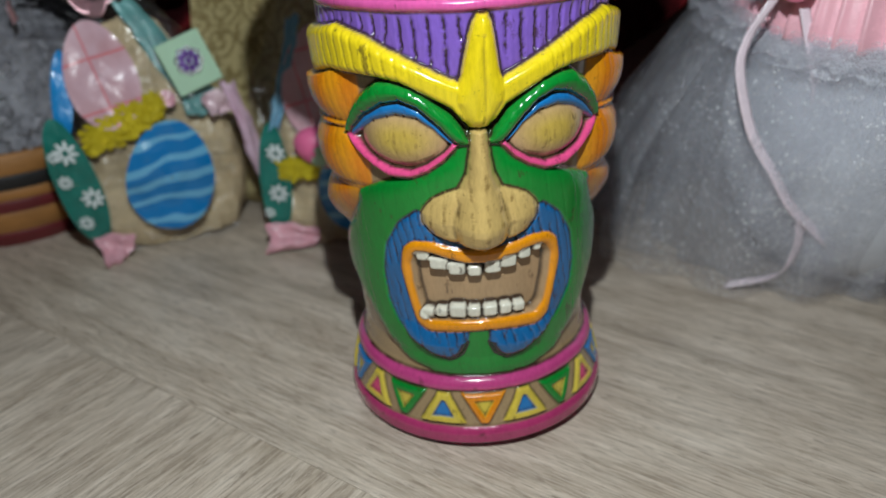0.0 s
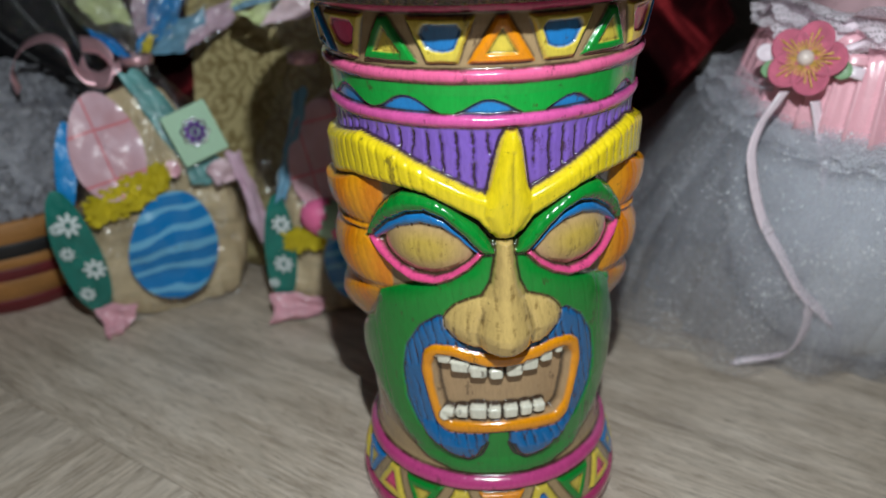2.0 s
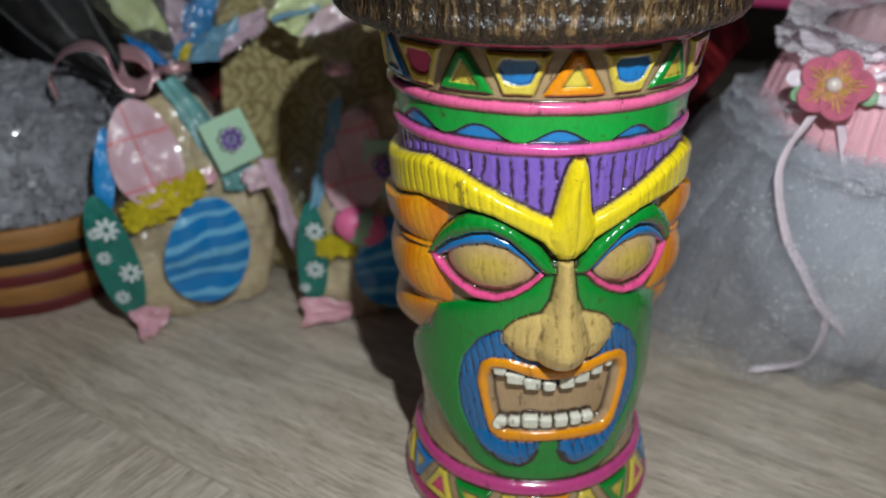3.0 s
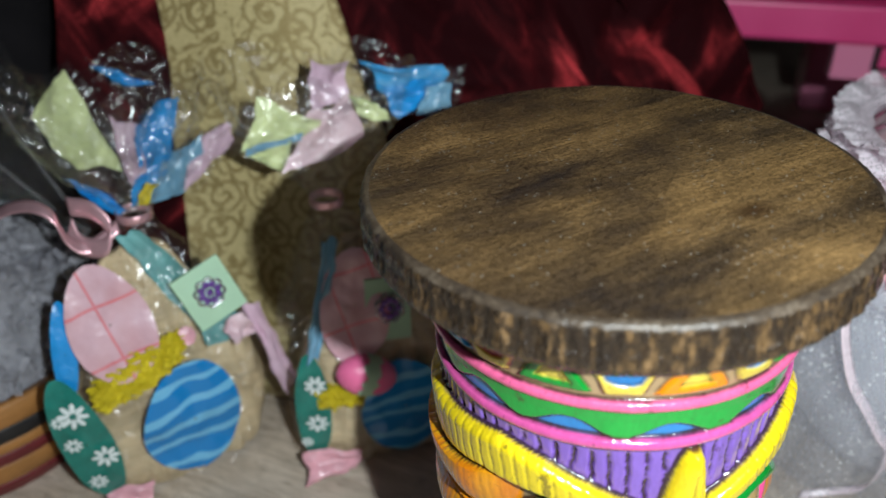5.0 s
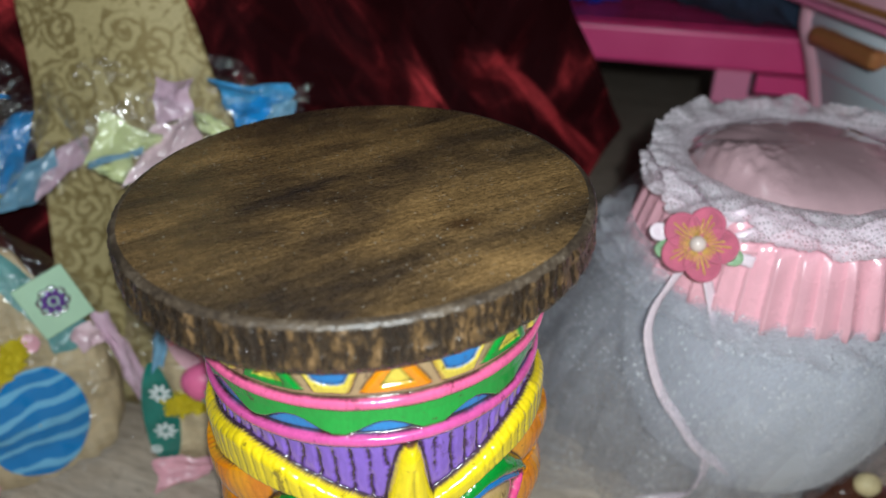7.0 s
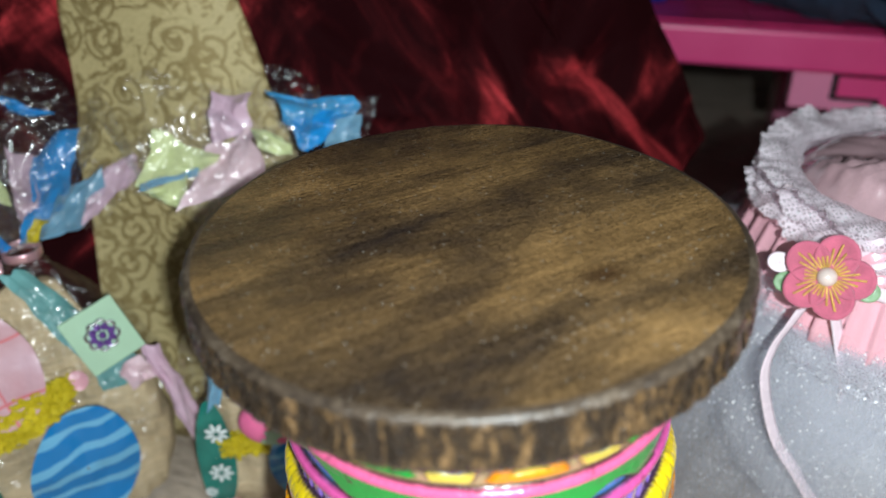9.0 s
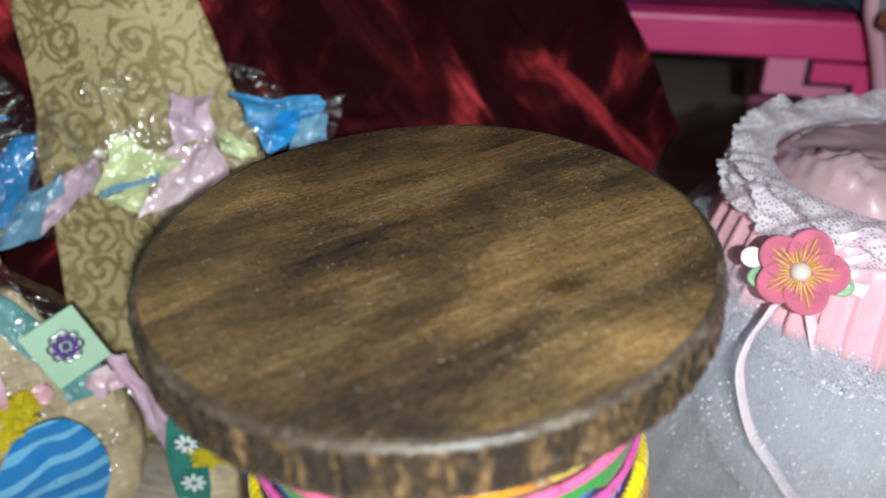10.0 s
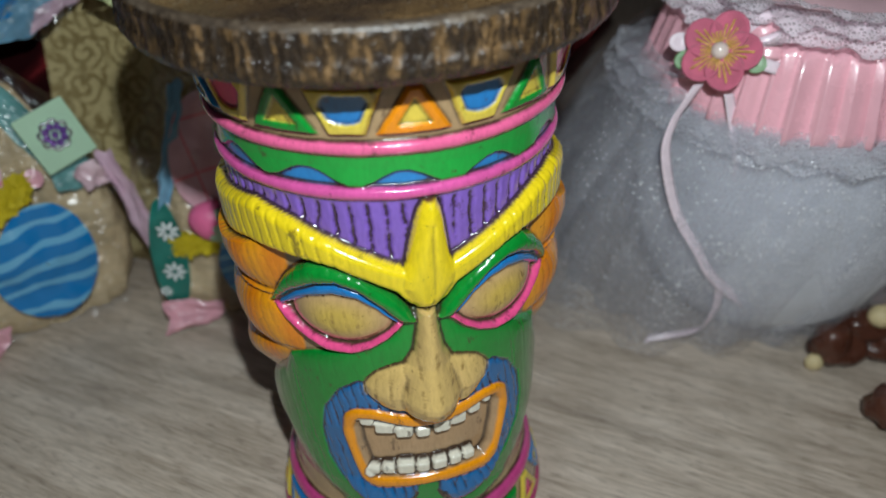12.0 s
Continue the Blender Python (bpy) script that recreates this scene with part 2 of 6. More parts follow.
def brocade():
    """Cream cloth woven with gold scrolls."""
    m, nt, b = nodes_of("gold_brocade")
    v = coords(nt, (1, 1, 0), shift=False)
    warp = add(nt, "ShaderNodeTexNoise", Scale=36.0, Detail=2.0)
    nt.links.new(v, warp.inputs["Vector"])
    vv = nt.nodes.new("ShaderNodeVectorMath")
    vv.operation = "MULTIPLY_ADD"
    vv.inputs[1].default_value = (0.012, 0.012, 0.0)
    nt.links.new(warp.outputs["Color"], vv.inputs[0])
    nt.links.new(v, vv.inputs[2])
    vo = add(nt, "ShaderNodeTexVoronoi", Scale=46.0, Randomness=0.85)
    vo.voronoi_dimensions = "2D"
    nt.links.new(vv.outputs[0], vo.inputs["Vector"])
    sub = nt.nodes.new("ShaderNodeVectorMath")
    sub.operation = "SUBTRACT"
    nt.links.new(vv.outputs[0], sub.inputs[0])
    nt.links.new(vo.outputs["Position"], sub.inputs[1])
    sep = nt.nodes.new("ShaderNodeSeparateXYZ")
    nt.links.new(sub.outputs[0], sep.inputs[0])
    ang = maths(nt, "DIVIDE", maths(nt, "ARCTAN2", sep.outputs[1], sep.outputs[0]), 2 * math.pi)
    ln = nt.nodes.new("ShaderNodeVectorMath")
    ln.operation = "LENGTH"
    nt.links.new(sub.outputs[0], ln.inputs[0])
    turn = maths(nt, "FRACT", maths(nt, "ADD", maths(nt, "MULTIPLY", ln.outputs["Value"], 190.0), ang))
    line = ramp(nt, turn, [(0.0, (0, 0, 0)), (0.30, (0, 0, 0)), (0.36, (1, 1, 1)), (0.62, (1, 1, 1)), (0.68, (0, 0, 0))])
    line = maths(nt, "MULTIPLY", line, maths(nt, "LESS_THAN", ln.outputs["Value"], 0.0115))
    leaf = ramp(nt, noise_tex(nt, v, 120, 3, 0.6, 1.6), [(0.53, (0, 0, 0)), (0.55, (1, 1, 1))])
    pat = maths(nt, "MAXIMUM", line, leaf, True)
    weave = noise_tex(nt, coords(nt, (1, 4, 1), shift=False), 900, 2)
    pat = maths(nt, "MULTIPLY", pat, ramp(nt, weave, [(0.35, (0.35,) * 3), (0.55, (1,) * 3)]))
    ground = ramp(nt, weave, [(0.3, (0.45, 0.36, 0.160)), (0.7, (0.65, 0.535, 0.275))])
    c = mixc(nt, maths(nt, "MULTIPLY", pat, 0.9), ground, (0.27, 0.19, 0.066))
    nt.links.new(c, b.inputs["Base Color"])
    nt.links.new(maths(nt, "MULTIPLY", pat, 0.4), b.inputs["Metallic"])
    b.inputs["Roughness"].default_value = 0.5
    bump(nt, b, weave, 0.5, 0.0006)
    return m


def velvet():
    """Crushed velvet: painted sheen in long patches of flat nap that slant two ways and cross."""
    m, nt, b = nodes_of("crushed_velvet")
    sep = nt.nodes.new("ShaderNodeSeparateXYZ")
    nt.links.new(coords(nt, shift=False), sep.inputs[0])

    def slanted(lean, along, across, scale, dist):
        c, s = math.cos(lean), math.sin(lean)
        run = maths(nt, "ADD", maths(nt, "MULTIPLY", sep.outputs[0], s * along), maths(nt, "MULTIPLY", sep.outputs[2], c * along))
        off = maths(nt, "SUBTRACT", maths(nt, "MULTIPLY", sep.outputs[0], c * across), maths(nt, "MULTIPLY", sep.outputs[2], s * across))
        j = nt.nodes.new("ShaderNodeCombineXYZ")
        nt.links.new(off, j.inputs[0])
        nt.links.new(maths(nt, "MULTIPLY", sep.outputs[1], 0.4), j.inputs[1])
        nt.links.new(run, j.inputs[2])
        return noise_tex(nt, j.outputs[0], scale, 4, 0.55, dist)

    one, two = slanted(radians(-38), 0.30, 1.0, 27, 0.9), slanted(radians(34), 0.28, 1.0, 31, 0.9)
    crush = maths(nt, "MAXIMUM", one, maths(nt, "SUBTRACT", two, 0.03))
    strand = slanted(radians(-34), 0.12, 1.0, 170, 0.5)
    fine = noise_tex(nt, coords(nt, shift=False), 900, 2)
    nap_sheen = ramp(nt, crush, [(0.47, (0, 0, 0)), (0.545, (0.06,) * 3), (0.60, (0.32,) * 3), (0.66, (1, 1, 1))])
    nap_sheen = maths(nt, "MULTIPLY", nap_sheen, ramp(nt, strand, [(0.36, (0.40,) * 3), (0.56, (1,) * 3)]))
    nap_sheen = maths(nt, "MULTIPLY", nap_sheen, ramp(nt, fine, [(0.38, (0.6,) * 3), (0.58, (1,) * 3)]))
    # the nap's sheen is put into the base colour as bright red
    c = mixc(nt, nap_sheen, (0.016, 0.0012, 0.0022), (0.60, 0.050, 0.060))
    nt.links.new(c, b.inputs["Base Color"])
    nt.links.new(ramp(nt, nap_sheen, [(0.0, (0.8,) * 3), (1.0, (0.36,) * 3)]), b.inputs["Roughness"])
    b.inputs["Sheen Weight"].default_value, b.inputs["Sheen Roughness"].default_value = 0.05, 0.3
    b.inputs["Sheen Tint"].default_value = (0.5, 0.02, 0.04, 1)
    b.inputs["Specular IOR Level"].default_value = 0.06
    bump(nt, b, mixc(nt, 0.3, crush, fine), 0.5, 0.004)
    return m


def zebra():
    m, nt, b = nodes_of("blue_zebra_print")
    v = coords(nt, (1, 1, 1), (0, radians(9), 0), False)
    w = add(nt, "ShaderNodeTexWave", Scale=33.0, Distortion=4.6, Detail=1.2)
    w.inputs["Detail Scale"].default_value = 0.9
    w.bands_direction = "Z"
    nt.links.new(v, w.inputs["Vector"])
    taper = noise_tex(nt, coords(nt, (1, 1, 1.6), shift=False), 42, 2, 0.5, 0.4)
    mark = maths(nt, "ADD", w.outputs["Fac"], maths(nt, "MULTIPLY_ADD", taper, 1.1))
    nt.nodes[-2].inputs[2].default_value = -0.55
    c = ramp(nt, mark, [(0.68, (0.003, 0.19, 0.50)), (0.76, (0.15, 0.44, 0.68))])
    nt.links.new(c, b.inputs["Base Color"])
    b.inputs["Roughness"].default_value = 0.3
    b.inputs["Coat Weight"].default_value, b.inputs["Coat Roughness"].default_value = 0.35, 0.1
    bump(nt, b, noise_tex(nt, v, 110, 3), 0.5, 0.0014)
    return m


def plaid():
    m, nt, b = nodes_of("pink_plaid_print")
    v = coords(nt, (1, 1, 1), (0, radians(14), 0), False)
    sep = nt.nodes.new("ShaderNodeSeparateXYZ")
    nt.links.new(v, sep.inputs[0])
    lines = []
    for axis, k in ((0, 52.0), (2, 42.0)):
        f = maths(nt, "FRACT", maths(nt, "MULTIPLY", sep.outputs[axis], k))
        lines.append(ramp(nt, f, [(0.0, (1, 1, 1)), (0.035, (1, 1, 1)), (0.07, (0, 0, 0)), (1.0, (0, 0, 0))]))
    cloud = ramp(nt, noise_tex(nt, v, 60, 3), [(0.3, (0.60, 0.33, 0.37)), (0.7, (0.70, 0.47, 0.54))])
    c = mixc(nt, maths(nt, "MULTIPLY", maths(nt, "MAXIMUM", lines[0], lines[1], True), 0.75), cloud, (0.70, 0.13, 0.15))
    nt.links.new(c, b.inputs["Base Color"])
    b.inputs["Roughness"].default_value = 0.32
    b.inputs["Coat Weight"].default_value, b.inputs["Coat Roughness"].default_value = 0.35, 0.1
    bump(nt, b, noise_tex(nt, v, 110, 3), 0.5, 0.0014)
    return m


OAK, LID_TOP, LID_EDGE, RESIN = oak(), dark_wood(True), dark_wood(False), painted_resin()
LID_RIM = sheen_wood()
BROCADE, VELVET, ZEBRA, PLAID = brocade(), velvet(), zebra(), plaid()
FILM, FILM_DARK = film("clear_film"), film("clear_film_over_bowl", (0.95, 0.95, 0.96), 0.0, 0.05, 0.004, 0.09)
FILM_STREAK = film("streaked_film", (0.97, 0.97, 0.98), 0.06, 0.12, 0.10, 0.25)
TULLE = netting("sparkling_tulle", (0.80, 0.81, 0.88), 0.16, 850, 0.24)
TULLE_LINING = mat("pale_blue_lining", (0.56, 0.575, 0.63), 0.6, 0.14, 50, 1400, 0.3, sheen=0.3)
TULLE_INNER = netting("gathered_tulle", (0.78, 0.79, 0.86), 0.36, 850, 0.20)
LACE = netting("white_lace", (0.98, 0.89, 0.95), 0.86, 580, 0.30, hole=0.24, through_light=0.30)
SATIN = mat("pink_satin", (0.56, 0.36, 0.39), 0.24, 0.14, 40, 1500, 0.15, spec=1.0, coat=1.0)
SATIN_BAND = mat("bright_pink_satin", (0.86, 0.45, 0.52), 0.26, 0.10, 60, 1600, 0.15, spec=1.0, coat=0.5)
RIBBON_PALE = mat("pale_pink_ribbon", (0.86, 0.72, 0.79), 0.3, 0.1, 60, 1500, 0.2)
RIBBON_FOIL = mat("rose_foil_ribbon", (0.80, 0.47, 0.52), 0.36, 0.15, 80, 1200, 0.2, metal=0.7)
PETAL = mat("rose_felt", (0.58, 0.125, 0.205), 0.7, 0.3, 120, 2200, 0.6, sheen=0.4)
GOLD_THREAD = mat("gold_thread", (0.72, 0.46, 0.10), 0.35, 0.3, 200, 3000, 0.5, metal=0.35)
LEAF_SATIN = mat("green_satin", (0.18, 0.34, 0.16), 0.35, 0.2, 200, 1500, 0.3)
PEARL = mat("pearl", (0.80, 0.66, 0.60), 0.15, 0.1, 200, 1500, 0.05, coat=0.8)
MAGENTA = mat("magenta_plastic", (0.92, 0.075, 0.27), 0.35, 0.12, 20, 900, 0.15)
MAGENTA_TILE = mat("magenta_floor_plastic", (0.80, 0.05, 0.22), 0.4, 0.25, 34, 900, 0.15)
PINK = mat("pink_plastic", (0.92, 0.28, 0.46), 0.3, 0.08, 20, 900, 0.1, coat=0.3)
PALE_PINK = mat("pale_pink_plastic", (0.92, 0.48, 0.58), 0.32, 0.08, 20, 900, 0.1, coat=0.3)
GREY_BLUE = mat("grey_blue_plastic", (0.66, 0.75, 0.82), 0.42, 0.08, 24, 900, 0.12)
COPPER_BROWN = mat("copper_brown_plastic", (0.46, 0.19, 0.07), 0.34, 0.15, 60, 900, 0.15, metal=0.2)
DARK_LINE = mat("dark_groove", (0.03, 0.008, 0.015), 0.7, 0.2, 60, 900, 0.2)
DENIM = mat("navy_denim", (0.022, 0.042, 0.085), 0.8, 0.6, 60, 1600, 0.9, 0.0010, sheen=0.05)
ROYAL = mat("royal_blue_plastic", (0.01, 0.05, 0.50), 0.4, 0.15, 60, 900, 0.2)
PAPER_TAN = mat("tan_raffia", (0.56, 0.43, 0.26), 0.6, 0.42, 46, 400, 0.9, 0.0016, coat=0.15, stretch=(0.22, 0.6, 1.7))
YELLOW_TISSUE = mat("yellow_tissue", (0.58, 0.46, 0.015), 0.55, 0.25, 90, 900, 0.6)
LIME_PRINT = mat("lime_print", (0.64, 0.70, 0.36), 0.35, 0.15, 60, 170, 0.55, 0.0014, coat=0.4)
SKY_PRINT = mat("sky_blue_print", (0.010, 0.25, 0.62), 0.32, 0.15, 60, 170, 0.55, 0.0014, coat=0.4)
HAZE_PRINT = mat("hazy_blue_print", (0.16, 0.34, 0.48), 0.32, 0.2, 60, 170, 0.55, 0.0014, coat=0.4)
LILAC_PRINT = mat("lilac_print", (0.66, 0.46, 0.56), 0.35, 0.15, 70, 170, 0.55, 0.0014, coat=0.4)
ROSE_PRINT = mat("rose_print", (0.72, 0.36, 0.42), 0.35, 0.25, 90, 170, 0.55, 0.0014, coat=0.4)
TEAL_PRINT = mat("teal_print", (0.010, 0.17, 0.135), 0.35, 0.3, 90, 170, 0.55, 0.0014, coat=0.4)
TEAL_HAZE = mat("hazy_teal_print", (0.12, 0.32, 0.32), 0.35, 0.25, 90, 170, 0.55, 0.0014, coat=0.4)
PALE_ROSE_PRINT = mat("pale_rose_print", (0.72, 0.52, 0.57), 0.35, 0.12, 70, 170, 0.55, 0.0014, coat=0.4)
SKY_PALE_PRINT = mat("pale_sky_print", (0.05, 0.34, 0.66), 0.32, 0.15, 60, 170, 0.55, 0.0014, coat=0.4)
WHITE_PRINT = mat("white_print", (0.70, 0.76, 0.76), 0.4, 0.1, 90, 900, 0.2)
HOT_PINK = mat("hot_pink_print", (0.82, 0.16, 0.34), 0.4, 0.15, 90, 900, 0.3)
MINT = mat("mint_card", (0.40, 0.60, 0.42), 0.6, 0.08, 60, 1200, 0.2)
GEM = mat("purple_glitter_gem", (0.22, 0.10, 0.42), 0.15, 0.5, 700, 2500, 0.5, metal=0.5, coat=0.6)
SILVER = mat("silver_rim", (0.55, 0.55, 0.58), 0.22, 0.15, 300, 1500, 0.2, metal=0.9)
BOWL_WOOD = mat("honey_wood", (0.36, 0.16, 0.045), 0.45, 0.3, 34, 500, 0.4, stretch=(1, 1, 5))
BOWL_BLACK = mat("black_band", (0.012, 0.011, 0.012), 0.45, 0.3, 60, 700, 0.3)
BOWL_MAROON = mat("maroon_stain", (0.15, 0.018, 0.022), 0.45, 0.3, 60, 700, 0.3)
CRYSTAL = mat("white_crystal", (0.31, 0.305, 0.335), 0.12, 0.45, 200, 1500, 0.6, 0.0008, coat=0.8)
CHOCOLATE = mat("brown_glossy_resin", (0.085, 0.028, 0.016), 0.30, 0.3, 90, 900, 0.3, coat=0.3)
CREAM = mat("cream_nut", (0.66, 0.54, 0.30), 0.55, 0.15, 200, 1500, 0.4)
TERRACOTTA = mat("red_brown_resin", (0.26, 0.07, 0.03), 0.32, 0.25, 80, 900, 0.3, coat=0.3)
WALL_PAINT = mat("dark_wall_paint", (0.07, 0.06, 0.056), 0.8, 0.2, 3, 300, 0.3)
DARK_BACKDROP = mat("dark_backdrop", (0.010, 0.009, 0.010), 0.9, 0.3, 40, 1200, 0.5, spec=0.05)


# ---- mesh helpers ----
def np_mesh(name, verts, quads, smooth=True):
    """A mesh from arrays of points and of four-cornered faces."""
    me = bpy.data.meshes.new(name)
    v, q = np.asarray(verts, float).reshape(-1, 3), np.asarray(quads, np.int32).reshape(-1, 4)
    me.vertices.add(len(v))
    me.vertices.foreach_set("co", v.astype(np.float32).ravel())
    me.loops.add(q.size)
    me.loops.foreach_set("vertex_index", q.ravel())
    me.polygons.add(len(q))
    me.polygons.foreach_set("loop_start", np.arange(0, q.size, 4, dtype=np.int32))
    me.polygons.foreach_set("use_smooth", np.full(len(q), smooth))
    me.update(calc_edges=True)
    me.validate()
    return me


def grid_quads(n, m, wrap=False):
    """Faces of a grid of n rows and m columns; wrap closes the columns."""
    i, j = np.meshgrid(np.arange(n - 1), np.arange(m if wrap else m - 1), indexing="ij")
    k = (j + 1) % m
    return np.stack([i * m + j, i * m + k, (i + 1) * m + k, (i + 1) * m + j], -1).reshape(-1, 4)


def grid_mesh(name, points, wrap=False):
    p = np.asarray(points)
    return np_mesh(name, p.reshape(-1, 3), grid_quads(p.shape[0], p.shape[1], wrap))


def bm_mesh(name, bm, smooth=False):
    me = bpy.data.meshes.new(name)
    bm.normal_update()
    bm.to_mesh(me)
    bm.free()
    if smooth:
        me.polygons.foreach_set("use_smooth", np.full(len(me.polygons), True))
    return me


def part(name, me, material, parent=None, label=""):
    """One mesh as a part under its thing (or alone)."""
    ob = new(name, me)
    if material and not me.materials:
        me.materials.append(material)
    if parent:
        ob.parent = parent
    if label:
        ob["label"] = label
    return ob


def base(name, m, label, category, group="", kind=""):
    """The empty that carries a thing's parts."""
    ob = new(name)
    ob.empty_display_size = 0.02
    ob.matrix_basis = m
    return tagged(ob, label, category, group, kind)


def solid(ob, thick, offset=0.0):
    md = ob.modifiers.new("thickness", "SOLIDIFY")
    md.thickness, md.offset = thick, offset
    return ob


def box_mesh(name, lo, hi, bevel=0.001, seg=2):
    bm = bmesh.new()
    bmesh.ops.create_cube(bm, size=1)
    for v in bm.verts:
        v.co = Vector([lo[i] + (v.co[i] + 0.5) * (hi[i] - lo[i]) for i in range(3)])
    if bevel:
        bmesh.ops.bevel(bm, geom=bm.edges[:], offset=bevel, segments=seg, affect="EDGES", profile=0.5)
    return bm_mesh(name, bm, False)


def prism_mesh(name, outline, y0, y1, bevel=0.0008):
    """A plate with an outline in x and z, from y0 to y1."""
    bm = bmesh.new()
    face = bm.faces.new([bm.verts.new((x, y0, z)) for x, z in outline])
    new_geo = bmesh.ops.extrude_face_region(bm, geom=[face])["geom"]
    bmesh.ops.translate(bm, verts=[g for g in new_geo if isinstance(g, bmesh.types.BMVert)], vec=(0, y1 - y0, 0))
    bmesh.ops.recalc_face_normals(bm, faces=bm.faces[:])
    if bevel:
        bmesh.ops.bevel(bm, geom=bm.edges[:], offset=bevel, segments=2, affect="EDGES", profile=0.5)
    return bm_mesh(name, bm)


def ball_mesh(name, centre, radii, rough=0.0, sub=3, freq=60.0, turn=None):
    bm = bmesh.new()
    bmesh.ops.create_icosphere(bm, subdivisions=sub, radius=1)
    for v in bm.verts:
        k = 1 + rough * noise.noise(Vector(v.co) * freq * 0.05 + Vector(centre) * 300)
        p = Vector((v.co.x * radii[0], v.co.y * radii[1], v.co.z * radii[2])) * k
        v.co = (turn @ p if turn else p) + Vector(centre)
    return bm_mesh(name, bm, True)


def spline(points, n):
    """n points on a smooth line through the given ones."""
    p = np.asarray(points, float)
    p = np.vstack([2 * p[0] - p[1], p, 2 * p[-1] - p[-2]])
    out = []
    for u in np.linspace(0, len(p) - 3 - 1e-6, n):
        i, t = int(u), u % 1
        a, b, c, d = p[i:i + 4]
        out.append(0.5 * (2 * b + (c - a) * t + (2 * a - 5 * b + 4 * c - d) * t * t + (3 * b - a - 3 * c + d) * t ** 3))
    return np.array(out)


def strip_mesh(name, points, width, side, n=40, taper=1.0):
    """A ribbon along a line; side: the way its width points, at the start and the end."""
    line = spline(points, n)
    s0, s1 = np.asarray(side[0], float), np.asarray(side[-1], float)
    rows = []
    for i, p in enumerate(line):
        t = i / (n - 1)
        s = s0 * (1 - t) + s1 * t
        s = s / np.linalg.norm(s) * width * (1 + (taper - 1) * t) / 2
        rows.append([p - s, p - s * 0.4, p + s * 0.4, p + s])
    return grid_mesh(name, rows)


def tube_mesh(name, points, radius, n=30, seg=8):
    line = spline(points, n)
    rows = []
    for i, p in enumerate(line):
        d = line[min(i + 1, n - 1)] - line[max(i - 1, 0)]
        d = d / (np.linalg.norm(d) + 1e-9)
        a = np.cross(d, (0.3, 0.2, 0.93))
        a /= np.linalg.norm(a)
        b = np.cross(d, a)
        rows.append([p + radius * (math.cos(w) * a + math.sin(w) * b) for w in np.linspace(0, 2 * math.pi, seg, endpoint=False)])
    return grid_mesh(name, rows, True)


def revolve_mesh(name, profile, seg=96, wobble=0.0, freq=8, sx=1.0, sy=1.0):
    """A turned form from (radius, height) rows."""
    rows = []
    for k, (r, z) in enumerate(profile):
        rows.append([(r * sx * math.cos(a) * (1 + wobble * math.sin(freq * a + k)), r * sy * math.sin(a) * (1 + wobble * math.sin(freq * a + k)), z) for a in np.linspace(0, 2 * math.pi, seg, endpoint=False)])
    return grid_mesh(name, rows, True)


def sway(p, amount, freq, seed=0.0):
    """Smooth random shifts of an array of points."""
    q = np.asarray(p, float).copy()
    flat = q.reshape(-1, 3)
    for row in flat:
        d = noise.noise_vector(Vector(row) * freq + Vector((seed * 7.1, seed * 3.3, seed)))
        row += np.array(d) * amount
    return q


# ---- the setting ----
def build_floor():
    slab = tagged(part("floor", box_mesh("floor", (-2.5, -2.0, -0.05), (2.5, 3.0, -0.003), 0), OAK), "pale oak laminate floor of long planks", "floor", kind="structure")
    turn = radians(-29)
    along, across = Vector((math.cos(turn), math.sin(turn), 0)), Vector((-math.sin(turn), math.cos(turn), 0))
    start = Vector((-0.056, 0.2445, 0))
    board, gap = 0.30, 0.00008
    me = box_mesh("plank", (0, gap, -0.003), (1.4, board - gap, 0.0), 0.0)
    me.materials.append(OAK)
    spots = []
    for row in range(5):
        for col in range(-1, 1):
            spots.append((start + along * (col * 1.4 + 0.55 * (row % 2) - 0.2) + across * (row * board), turn))
    for row in range(-5, 5):
        spots.append((start - across * 0.0001 + along * (row * board + 0.15), turn - math.pi / 2))
    for p, a in spots:
        ob = part("plank", me, None, slab)
        ob.matrix_basis = Matrix.Translation(p) @ Matrix.Rotation(a, 4, "Z")


def build_room():
    # unseen walls; the gap in the south one is added to admit fill light
    for name, lo, hi in (("wall_north", (-2.5, 2.0, 0), (2.5, 2.1, 2.4)), ("wall_south", (-2.0, -1.6, 0), (2.0, -1.5, 0.8)), ("wall_south", (-2.0, -1.6, 2.2), (2.0, -1.5, 2.4)), ("wall_south", (-2.0, -1.6, 0.8), (-1.2, -1.5, 2.2)), ("wall_south", (1.2, -1.6, 0.8), (2.0, -1.5, 2.2)), ("wall_west", (-2.1, -1.5, 0), (-2.0, 2.0, 2.4)), ("wall_east", (2.0, -1.5, 0), (2.1, 2.0, 2.4))):
        tagged(part(name, box_mesh(name, lo, hi, 0), WALL_PAINT), "plain wall in a dark room", "wall", kind="structure")
    tagged(part("ceiling", box_mesh("ceiling", (-2.1, -1.6, 2.4), (2.1, 2.1, 2.5), 0), WALL_PAINT), "plain ceiling of a dark room", "ceiling", kind="structure")


build_floor()
build_room()


